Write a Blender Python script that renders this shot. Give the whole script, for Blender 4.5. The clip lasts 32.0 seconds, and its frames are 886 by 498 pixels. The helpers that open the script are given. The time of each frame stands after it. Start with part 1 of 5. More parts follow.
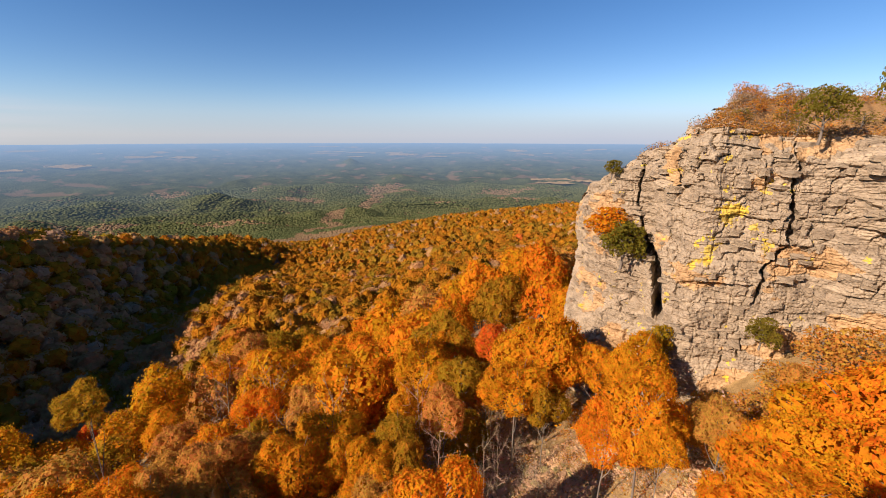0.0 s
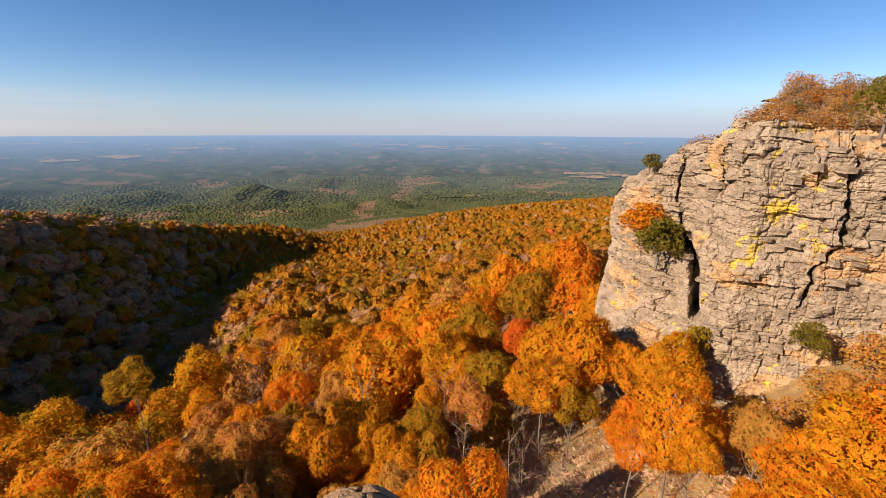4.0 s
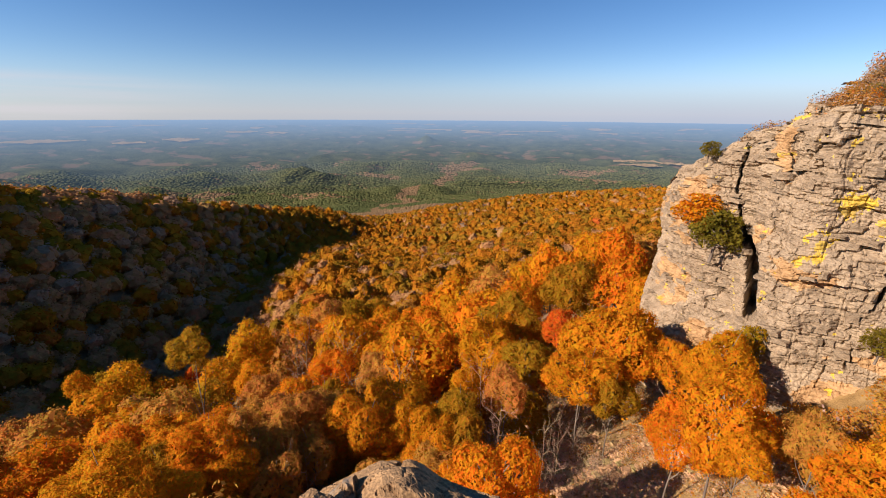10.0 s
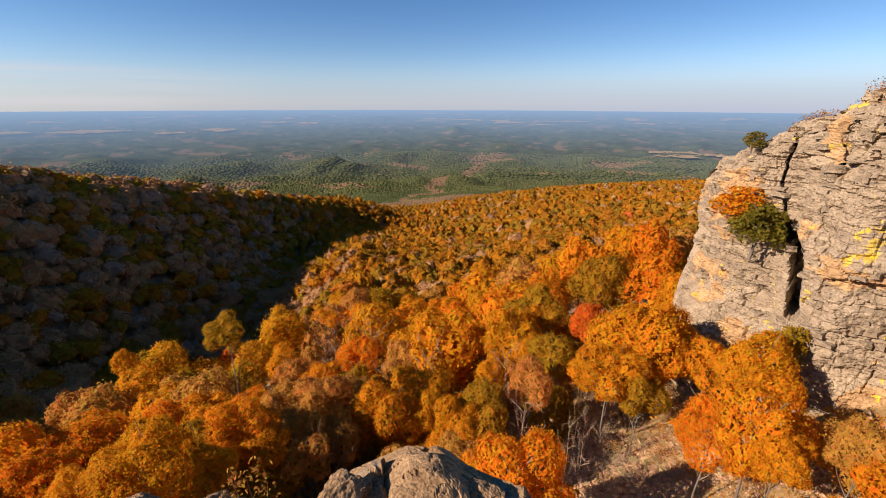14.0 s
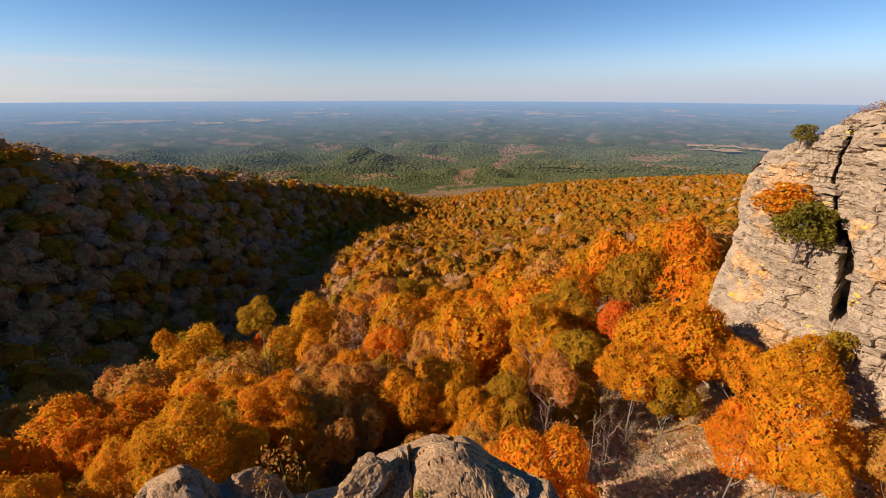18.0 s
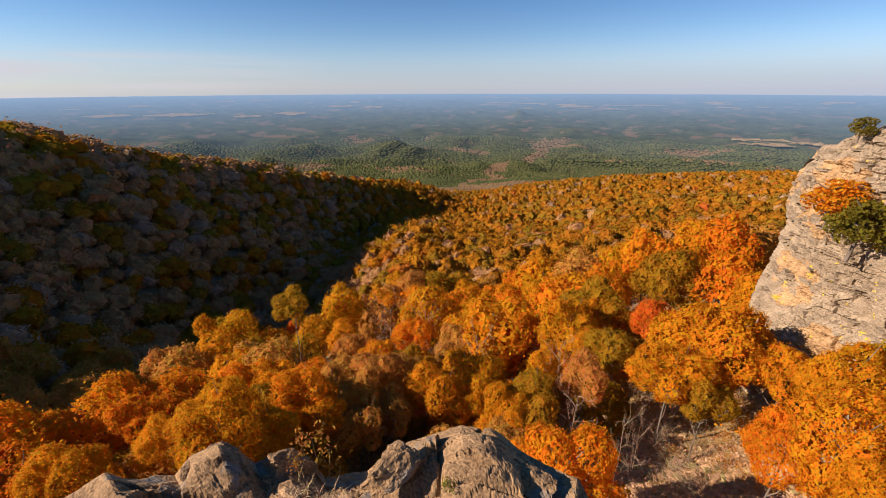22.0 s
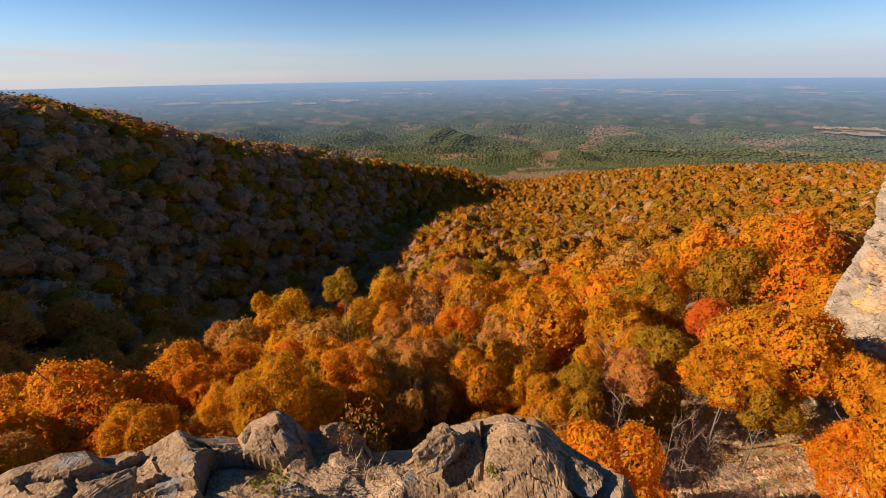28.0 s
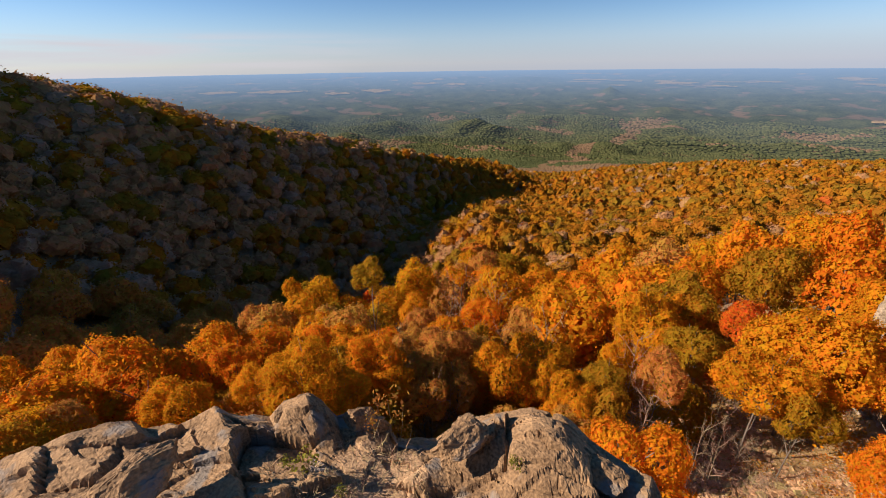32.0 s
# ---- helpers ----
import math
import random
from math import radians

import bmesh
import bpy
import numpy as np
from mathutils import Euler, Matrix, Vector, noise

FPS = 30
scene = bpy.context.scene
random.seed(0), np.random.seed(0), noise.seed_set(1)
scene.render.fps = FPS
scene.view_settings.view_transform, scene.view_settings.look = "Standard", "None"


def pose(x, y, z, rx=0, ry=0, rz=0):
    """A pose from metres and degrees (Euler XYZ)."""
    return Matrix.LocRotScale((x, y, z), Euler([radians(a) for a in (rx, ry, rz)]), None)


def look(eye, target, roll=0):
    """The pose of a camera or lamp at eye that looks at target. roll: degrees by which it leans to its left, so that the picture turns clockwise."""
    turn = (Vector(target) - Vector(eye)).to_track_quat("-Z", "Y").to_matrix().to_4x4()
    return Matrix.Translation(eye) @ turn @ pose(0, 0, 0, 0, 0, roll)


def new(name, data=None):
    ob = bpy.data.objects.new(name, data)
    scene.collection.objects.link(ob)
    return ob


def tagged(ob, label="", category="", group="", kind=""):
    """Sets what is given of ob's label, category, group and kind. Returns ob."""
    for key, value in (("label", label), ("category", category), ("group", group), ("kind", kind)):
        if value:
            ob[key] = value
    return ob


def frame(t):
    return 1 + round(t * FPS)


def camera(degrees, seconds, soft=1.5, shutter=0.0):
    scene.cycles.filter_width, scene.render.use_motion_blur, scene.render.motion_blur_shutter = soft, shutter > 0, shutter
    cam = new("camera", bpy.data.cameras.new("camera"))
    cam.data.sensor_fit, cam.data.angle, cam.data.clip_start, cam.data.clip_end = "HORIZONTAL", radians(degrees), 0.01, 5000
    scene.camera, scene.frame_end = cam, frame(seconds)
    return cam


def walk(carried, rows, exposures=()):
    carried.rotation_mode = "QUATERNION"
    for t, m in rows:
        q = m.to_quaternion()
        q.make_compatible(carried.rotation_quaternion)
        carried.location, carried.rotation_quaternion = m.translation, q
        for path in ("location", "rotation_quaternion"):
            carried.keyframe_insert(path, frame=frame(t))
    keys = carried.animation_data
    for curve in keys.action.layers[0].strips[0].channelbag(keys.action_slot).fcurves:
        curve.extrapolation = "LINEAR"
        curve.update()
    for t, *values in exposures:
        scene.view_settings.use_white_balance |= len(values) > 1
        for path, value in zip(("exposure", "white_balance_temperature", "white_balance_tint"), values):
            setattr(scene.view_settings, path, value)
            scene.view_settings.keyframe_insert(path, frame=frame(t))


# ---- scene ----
# ---- the camera: held by hand on the edge of a bluff, turning slowly to the left ----
# seconds, heading (degrees to the left of +y), tilt, roll
TURNS = [
    (0, 0.00, -15.23, 0.17), (0.5, 0.59, -15.32, 0.22), (1, 1.16, -15.41, 0.25), (1.5, 1.70, -15.51, 0.25),
    (2, 2.22, -15.61, 0.28), (2.5, 2.74, -15.73, 0.30), (3, 3.26, -15.86, 0.30), (3.5, 3.73, -16.03, 0.29),
    (5.5, 5.75, -16.74, 0.31), (6, 6.25, -16.88, 0.28), (7, 7.23, -17.19, 0.30), (8, 8.18, -17.52, 0.34),
    (9, 9.10, -17.85, 0.36), (10, 10.08, -18.15, 0.43), (11, 11.08, -18.43, 0.40), (12, 12.05, -18.74, 0.33),
    (13, 13.03, -19.08, 0.26), (14, 14.05, -19.43, 0.19), (14.5, 14.58, -19.60, 0.18), (16.5, 16.57, -20.21, 0.15),
    (17, 17.05, -20.33, 0.18), (18, 18.03, -20.55, 0.16), (19, 19.06, -20.76, 0.08), (20, 20.14, -20.97, 0.01),
    (21, 21.23, -21.20, -0.07), (22, 22.35, -21.43, -0.16), (23, 23.48, -21.69, -0.26), (24, 24.64, -21.95, -0.39),
    (25, 25.84, -22.21, -0.50), (25.5, 26.44, -22.33, -0.66), (27.5, 28.74, -22.88, -0.83), (28, 29.27, -23.03, -0.80),
    (29, 30.30, -23.31, -0.79), (30, 31.33, -23.57, -0.79), (31, 32.36, -23.85, -0.79), (32, 33.35, -24.13, -0.80),
]
cam = camera(93.8, 32.0, 1.0)
walk(cam, [(t, pose(-0.0039 * t, -0.0038 * t, 0, 90 + tilt, 0, heading) @ pose(0, 0, 0, 0, 0, roll))
           for t, heading, tilt, roll in TURNS], [(0, 0.95, 6200, 21), (32, 0.85, 6200, 21)])

# ---- sky and sun: low afternoon sun from the left ----
SUN_HEADING, SUN_HEIGHT = 122.0, 27.0
world = bpy.data.worlds.new("sky")
scene.world = world
world.use_nodes = True
wn, wl = world.node_tree.nodes, world.node_tree.links
sky = wn.new("ShaderNodeTexSky")
sky.sky_type, sky.sun_disc = "NISHITA", False
sky.sun_elevation, sky.sun_rotation = radians(SUN_HEIGHT), radians(-SUN_HEADING)
sky.altitude, sky.air_density, sky.dust_density, sky.ozone_density = 1200, 0.9, 0.0, 1.6
wn["Background"].inputs["Strength"].default_value = 0.056
deep = wn.new("ShaderNodeHueSaturation")
deep.inputs["Saturation"].default_value, deep.inputs["Hue"].default_value = 1.28, 0.5
deep.inputs["Value"].default_value = 1.05
wl.new(sky.outputs[0], deep.inputs["Color"])
# pale haze low over the horizon
way, part_z, low, pale = wn.new("ShaderNodeTexCoord"), wn.new("ShaderNodeSeparateXYZ"), wn.new("ShaderNodeMapRange"), wn.new("ShaderNodeMix")
pale.data_type, low.interpolation_type = "RGBA", "SMOOTHERSTEP"
low.inputs[1].default_value, low.inputs[2].default_value, low.inputs[3].default_value, low.inputs[4].default_value = -0.02, 0.115, 0.56, 0.0
pale.inputs[7].default_value = (3.45, 4.3, 5.75, 1)
wl.new(way.outputs["Generated"], part_z.inputs[0])
wl.new(part_z.outputs[2], low.inputs[0])
veil, veiled = wn.new("ShaderNodeMapRange"), wn.new("ShaderNodeMath")
veil.inputs[1].default_value, veil.inputs[2].default_value, veil.inputs[3].default_value, veil.inputs[4].default_value = -0.9, 0.35, 0.95, 1.45
veiled.operation = "MULTIPLY"
wl.new(part_z.outputs[0], veil.inputs[0])
wl.new(low.outputs[0], veiled.inputs[0])
wl.new(veil.outputs[0], veiled.inputs[1])
wl.new(veiled.outputs[0], pale.inputs[0])
wl.new(deep.outputs[0], pale.inputs[6])
# a thin bank of cloud low in the sky towards the sun
band, side, streak, edge, both_, bank = (wn.new(k) for k in ("ShaderNodeMapRange", "ShaderNodeMapRange", "ShaderNodeTexNoise", "ShaderNodeMapRange", "ShaderNodeMath", "ShaderNodeMix"))
squash = wn.new("ShaderNodeMapping")
squash.inputs["Scale"].default_value = (1.2, 1.2, 22)
streak.inputs["Scale"].default_value, streak.inputs["Detail"].default_value = 2.2, 5
band.interpolation_type = "SMOOTHERSTEP"
band.inputs[1].default_value, band.inputs[2].default_value, band.inputs[3].default_value, band.inputs[4].default_value = 0.04, 0.072, 1.0, 0.0
side.inputs[1].default_value, side.inputs[2].default_value, side.inputs[3].default_value, side.inputs[4].default_value = -0.98, -0.58, 0.95, 0.0
edge.inputs[1].default_value, edge.inputs[2].default_value = 0.38, 0.62
wl.new(way.outputs["Generated"], squash.inputs["Vector"])
wl.new(squash.outputs[0], streak.inputs["Vector"])
wl.new(part_z.outputs[2], band.inputs[0])
wl.new(part_z.outputs[0], side.inputs[0])
wl.new(streak.outputs[0], edge.inputs[0])
both_.operation = "MULTIPLY"
three = wn.new("ShaderNodeMath")
three.operation = "MULTIPLY"
wl.new(band.outputs[0], both_.inputs[0])
wl.new(side.outputs[0], both_.inputs[1])
wl.new(both_.outputs[0], three.inputs[0])
wl.new(edge.outputs[0], three.inputs[1])
bank.data_type = "RGBA"
bank.inputs[7].default_value = (6.4, 6.4, 6.2, 1)
wl.new(three.outputs[0], bank.inputs[0])
wl.new(pale.outputs[2], bank.inputs[6])
wl.new(bank.outputs[2], wn["Background"].inputs[0])

sun = new("sun", bpy.data.lights.new("sun", "SUN"))
sun.data.energy, sun.data.angle, sun.data.color = 4.9, radians(0.5), (1.0, 0.84, 0.62)
ah, ae = radians(SUN_HEADING), radians(SUN_HEIGHT)
SUN_AT = Vector((-math.sin(ah) * math.cos(ae), math.cos(ah) * math.cos(ae), math.sin(ae)))
sun.matrix_world = look(SUN_AT * 50, (0, 0, 0))

# ---- small tools ----
rng = np.random.default_rng(7)


def hashed(i, j, k):
    h = (i.astype(np.int64) * 374761393 + j.astype(np.int64) * 668265263 + k.astype(np.int64) * 2147483647 + 1013904223) & 0xFFFFFFFF
    h = ((h ^ (h >> 13)) * 1274126177) & 0xFFFFFFFF
    h = ((h ^ (h >> 16)) * 2246822519) & 0xFFFFFFFF
    return ((h ^ (h >> 15)) & 0xFFFFFF) / float(0xFFFFFF)


def grain(x, y, z=0.0):
    """Smooth value noise, 0 to 1, of arrays."""
    x, y, z = np.broadcast_arrays(np.asarray(x, float), np.asarray(y, float), np.asarray(z, float))
    i, j, k = np.floor(x), np.floor(y), np.floor(z)
    u, v, w = x - i, y - j, z - k
    u, v, w = (s * s * (3 - 2 * s) for s in (u, v, w))
    total = 0
    for a in (0, 1):
        for b in (0, 1):
            for c in (0, 1):
                total = total + hashed(i + a, j + b, k + c) * (u if a else 1 - u) * (v if b else 1 - v) * (w if c else 1 - w)
    return total


def fractal(x, y, z=0.0, octaves=4, fall=0.5):
    total, size, norm = 0, 1.0, 0
    for o in range(octaves):
        f = 2.03 ** o
        total, norm, size = total + size * grain(np.asarray(x) * f + 17 * o, np.asarray(y) * f, np.asarray(z) * f), norm + size, size * fall
    return total / norm


def step(a, b, x):
    s = np.clip((np.asarray(x, float) - a) / (b - a), 0, 1)
    return s * s * (3 - 2 * s)


def mesh_from(name, verts, faces, mats, smooth=False, index=None):
    me = bpy.data.meshes.new(name)
    verts, faces = np.asarray(verts, np.float32), np.asarray(faces, np.int32)
    n, k = faces.shape
    me.vertices.add(len(verts))
    me.vertices.foreach_set("co", verts.ravel())
    me.loops.add(n * k)
    me.loops.foreach_set("vertex_index", faces.ravel())
    me.polygons.add(n)
    me.polygons.foreach_set("loop_start", np.arange(0, n * k, k, dtype=np.int32))
    if index is not None:
        me.polygons.foreach_set("material_index", np.asarray(index, np.int32))
    me.polygons.foreach_set("use_smooth", np.full(n, smooth))
    for m in mats if isinstance(mats, (list, tuple)) else [mats]:
        me.materials.append(m)
    me.update(calc_edges=True)
    me.validate()
    return me


def child(name, me, parent, label=""):
    ob = new(name, me)
    ob.parent = parent
    return tagged(ob, label)


def sheet_faces(rows, cols):
    a = np.arange(rows * cols).reshape(rows, cols)
    return np.stack([a[:-1, :-1], a[:-1, 1:], a[1:, 1:], a[1:, :-1]], -1).reshape(-1, 4)


# ---- materials ----
def material(name, dark, light, scale=1.0, rough=0.9, bump=0.3, fine=12.0, translucent=0.0, by_object=0.0, by_island=0.0, stretch=(1, 1, 1), spots=None, cracks=0.0):
    """Two colours mixed by broad and fine noise, with relief; by_object and by_island shift the hue from piece to piece."""
    m = bpy.data.materials.new(name)
    m.use_nodes = True
    n, l = m.node_tree.nodes, m.node_tree.links
    p = n["Principled BSDF"]
    p.inputs["Roughness"].default_value = rough
    p.inputs["Specular IOR Level"].default_value = 0.25
    tc, mp = n.new("ShaderNodeTexCoord"), n.new("ShaderNodeMapping")
    mp.inputs["Scale"].default_value = stretch
    l.new(tc.outputs["Object"], mp.inputs["Vector"])
    broad, small = n.new("ShaderNodeTexNoise"), n.new("ShaderNodeTexNoise")
    for t, s, d in ((broad, scale, 5), (small, scale * fine, 6)):
        t.inputs["Scale"].default_value, t.inputs["Detail"].default_value = s, d
        l.new(mp.outputs[0], t.inputs["Vector"])
    both = n.new("ShaderNodeMix")
    both.inputs[0].default_value = 0.5
    l.new(broad.outputs[0], both.inputs[2])
    l.new(small.outputs[0], both.inputs[3])
    ramp = n.new("ShaderNodeValToRGB")
    ramp.color_ramp.elements[0].position, ramp.color_ramp.elements[1].position = 0.36, 0.64
    ramp.color_ramp.elements[0].color, ramp.color_ramp.elements[1].color = (*dark, 1), (*light, 1)
    l.new(both.outputs[0], ramp.inputs[0])
    colour = ramp.outputs[0]
    if spots:
        # patches of another colour: colour, noise size, threshold, stretch
        tint, size, edge = spots
        sp = n.new("ShaderNodeTexNoise")
        sp.inputs["Scale"].default_value, sp.inputs["Detail"].default_value = size, 8
        l.new(mp.outputs[0], sp.inputs["Vector"])
        sr = n.new("ShaderNodeValToRGB")
        sr.color_ramp.elements[0].position, sr.color_ramp.elements[1].position = edge, edge + 0.06
        l.new(sp.outputs[0], sr.inputs[0])
        sm = n.new("ShaderNodeMix")
        sm.data_type = "RGBA"
        sm.inputs[7].default_value = (*tint, 1)
        l.new(sr.outputs[0], sm.inputs[0])
        l.new(colour, sm.inputs[6])
        colour = sm.outputs[2]
    for amount, kind, socket in ((by_object, "ShaderNodeObjectInfo", "Random"), (by_island, "ShaderNodeNewGeometry", "Random Per Island")):
        if amount:
            oi, hs, mr, mv = n.new(kind), n.new("ShaderNodeHueSaturation"), n.new("ShaderNodeMapRange"), n.new("ShaderNodeMapRange")
            mr.inputs[3].default_value, mr.inputs[4].default_value = 0.5 - amount * 0.1, 0.5 + amount * 0.1
            mv.inputs[3].default_value, mv.inputs[4].default_value = 1 + amount * 0.5, 1 - amount * 0.5
            l.new(oi.outputs[socket], mr.inputs[0])
            l.new(oi.outputs[socket], mv.inputs[0])
            l.new(mr.outputs[0], hs.inputs["Hue"])
            l.new(mv.outputs[0], hs.inputs["Value"])
            l.new(colour, hs.inputs["Color"])
            colour = hs.outputs[0]
    height = small.outputs[0]
    if cracks:
        # thin dark splits between plates of rock
        wrap, vo, vr, dk, hm = n.new("ShaderNodeMixRGB"), n.new("ShaderNodeTexVoronoi"), n.new("ShaderNodeMapRange"), n.new("ShaderNodeMix"), n.new("ShaderNodeMath")
        wrap.inputs[0].default_value = 0.3
        l.new(mp.outputs[0], wrap.inputs[1])
        l.new(broad.outputs["Color"], wrap.inputs[2])
        vo.feature, vo.inputs["Scale"].default_value = "DISTANCE_TO_EDGE", cracks
        l.new(wrap.outputs[0], vo.inputs["Vector"])
        vr.inputs[2].default_value, vr.inputs[3].default_value = 0.018, 0.78
        l.new(vo.outputs[0], vr.inputs[0])
        dk.data_type, dk.blend_type, dk.inputs[0].default_value = "RGBA", "MULTIPLY", 1.0
        l.new(colour, dk.inputs[6])
        l.new(vr.outputs[0], dk.inputs[7])
        colour = dk.outputs[2]
        hm.operation = "ADD"
        l.new(small.outputs[0], hm.inputs[0])
        l.new(vr.outputs[0], hm.inputs[1])
        height = hm.outputs[0]
    l.new(colour, p.inputs["Base Color"])
    if bump:
        b = n.new("ShaderNodeBump")
        b.inputs["Strength"].default_value, b.inputs["Distance"].default_value = bump, 0.6 / (scale * fine)
        l.new(height, b.inputs["Height"])
        l.new(b.outputs[0], p.inputs["Normal"])
    if translucent:
        tr, mx = n.new("ShaderNodeBsdfTranslucent"), n.new("ShaderNodeMixShader")
        mx.inputs[0].default_value = translucent
        l.new(colour, tr.inputs[0])
        l.new(p.outputs[0], mx.inputs[1])
        l.new(tr.outputs[0], mx.inputs[2])
        l.new(mx.outputs[0], n["Material Output"].inputs[0])
    return m


def matt_material(*a):
    m = material(*a)
    m.node_tree.nodes["Principled BSDF"].inputs["Specular IOR Level"].default_value = 0.05
    return m


def leafy(name, dark, light, through_=0.64, by_leaf=0.13, patch=0.35):
    return matt_material(name, dark, light, patch, 0.8, 0, 6, through_, 0.09, by_leaf)


def matt(m):
    m.node_tree.nodes["Principled BSDF"].inputs["Specular IOR Level"].default_value = 0.0
    return m


ORANGE = leafy("orange leaves", (0.52, 0.187, 0.006), (0.74, 0.292, 0.008), 0.5, 0.24, 1.2)
GOLD = leafy("golden leaves", (0.47, 0.200, 0.006), (0.70, 0.308, 0.008), 0.5, 0.24, 1.2)
OLIVE = leafy("yellow-green leaves", (0.28, 0.165, 0.009), (0.47, 0.25, 0.012), 0.5, 0.24, 1.2)
RUST = leafy("rust-brown leaves", (0.40, 0.185, 0.032), (0.60, 0.29, 0.050), 0.46, 0.24, 1.2)
RED = leafy("red leaves", (0.52, 0.115, 0.010), (0.72, 0.19, 0.014), 0.5, 0.24, 1.2)
FAR_TINTS = {"orange": matt(leafy("orange wood", (0.335, 0.120, 0.008), (0.46, 0.185, 0.011), 0.3, 0.14)), "golden": matt(leafy("golden wood", (0.295, 0.130, 0.0095), (0.42, 0.192, 0.014), 0.3, 0.14)),
             "yellow-green": matt(leafy("olive wood", (0.215, 0.125, 0.011), (0.33, 0.186, 0.017), 0.3, 0.14)), "rust-brown": matt(leafy("rust wood", (0.33, 0.178, 0.070), (0.48, 0.265, 0.105), 0.3, 0.14)),
             "red": matt(leafy("red wood", (0.38, 0.105, 0.014), (0.50, 0.165, 0.022), 0.3, 0.14)), "bare": matt(leafy("bare brown wood", (0.31, 0.20, 0.118), (0.43, 0.285, 0.172), 0.3, 0.14))}
PINE = leafy("dark green needles", (0.035, 0.055, 0.018), (0.075, 0.10, 0.03))
JUNIPER = leafy("olive green needles", (0.17, 0.145, 0.018), (0.33, 0.26, 0.032))
STRAW = material("dry straw", (0.30, 0.20, 0.10), (0.52, 0.38, 0.20), 3.0, 0.9, 0, 6, by_island=0.3)
WEED = leafy("weed leaves", (0.16, 0.17, 0.02), (0.32, 0.30, 0.05))
BARK = material("grey-brown bark", (0.09, 0.07, 0.055), (0.22, 0.18, 0.14), 2.0, stretch=(1, 1, 0.3))
TWIG = material("pale grey twigs", (0.22, 0.15, 0.095), (0.36, 0.265, 0.17), 2.0, by_object=0.3)
STONE = material("weathered sandstone", (0.19, 0.14, 0.09), (0.405, 0.315, 0.21), 0.45, 0.92, 0.9, 14, stretch=(1, 1, 2.0), cracks=0.9)
LICHEN = material("yellow lichen on stone", (0.387, 0.284, 0.086), (0.619, 0.430, 0.026), 0.9, 0.92, 0.8, 7)
OCHRE = material("iron-stained sandstone", (0.292, 0.172, 0.077), (0.499, 0.327, 0.163), 0.45, 0.92, 0.9, 9, stretch=(1, 1, 2.2))
LEDGE = material("lichen-grey sandstone", (0.11, 0.066, 0.034), (0.42, 0.265, 0.13), 2.4, 0.92, 1.0, 22, spots=((0.22, 0.185, 0.145), 3.0, 0.57), cracks=2.6)
EARTH = material("brown earth and dry stems", (0.22, 0.135, 0.075), (0.54, 0.36, 0.19), 6.0, 0.95, 1.0, 12)
TURF = material("dry russet grass", (0.144, 0.077, 0.032), (0.306, 0.180, 0.072), 0.7, 0.95, 0.6, 14)
RUBBLE = material("pale broken stone", (0.27, 0.185, 0.078), (0.50, 0.365, 0.165), 1.4, 0.95, 0.5, 8, by_object=0.3)
FLOOR = material("brown leaf litter", (0.16, 0.10, 0.055), (0.30, 0.20, 0.11), 0.4, 0.95, 0.6, 14)
SOIL = material("leaf litter", (0.20, 0.12, 0.042), (0.44, 0.29, 0.115), 0.9, 0.95, 1.0, 14)


def haze_glow(m, low, high, most, colour=(0.20, 0.305, 0.415), strength=0.80):
    """For the far backdrop: haze put in as the air's blue emission, more with distance."""
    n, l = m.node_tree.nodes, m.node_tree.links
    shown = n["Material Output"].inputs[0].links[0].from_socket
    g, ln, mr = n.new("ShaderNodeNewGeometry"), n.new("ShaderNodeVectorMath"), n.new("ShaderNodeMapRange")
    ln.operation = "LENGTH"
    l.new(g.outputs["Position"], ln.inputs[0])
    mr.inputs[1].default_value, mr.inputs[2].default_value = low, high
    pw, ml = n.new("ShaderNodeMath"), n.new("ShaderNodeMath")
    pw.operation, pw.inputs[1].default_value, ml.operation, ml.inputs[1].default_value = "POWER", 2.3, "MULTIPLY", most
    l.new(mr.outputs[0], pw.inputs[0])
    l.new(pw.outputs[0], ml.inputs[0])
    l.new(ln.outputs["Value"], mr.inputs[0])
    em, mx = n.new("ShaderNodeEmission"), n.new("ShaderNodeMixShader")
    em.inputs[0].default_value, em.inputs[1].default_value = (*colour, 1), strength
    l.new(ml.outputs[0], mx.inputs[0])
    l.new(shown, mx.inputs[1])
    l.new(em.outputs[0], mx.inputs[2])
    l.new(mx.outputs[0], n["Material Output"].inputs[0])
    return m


# backdrop materials with the haze mixed into them as glow beyond 1800 m
PLAIN = haze_glow(matt(material("wooded plain with haze glow", (0.026, 0.036, 0.014), (0.088, 0.094, 0.038), 0.011, 0.95, 1.0, 9, spots=((0.14, 0.095, 0.050), 0.0075, 0.57))), 1800, 4800, 0.96)
FAR_PINE = haze_glow(matt(leafy("far pine wood", (0.050, 0.063, 0.025), (0.100, 0.108, 0.040), 0.05, 0.1, 0.03)), 1800, 4800, 0.96)
FAR_BROWN = haze_glow(matt(leafy("far bare wood", (0.135, 0.092, 0.048), (0.215, 0.145, 0.076), 0.05, 0.1)), 1800, 4800, 0.96)
STUBBLE = haze_glow(matt(material("pale stubble field with haze glow", (0.22, 0.155, 0.08), (0.33, 0.24, 0.13), 0.01, 0.95, 0.2, 8)), 1800, 4800, 0.86)

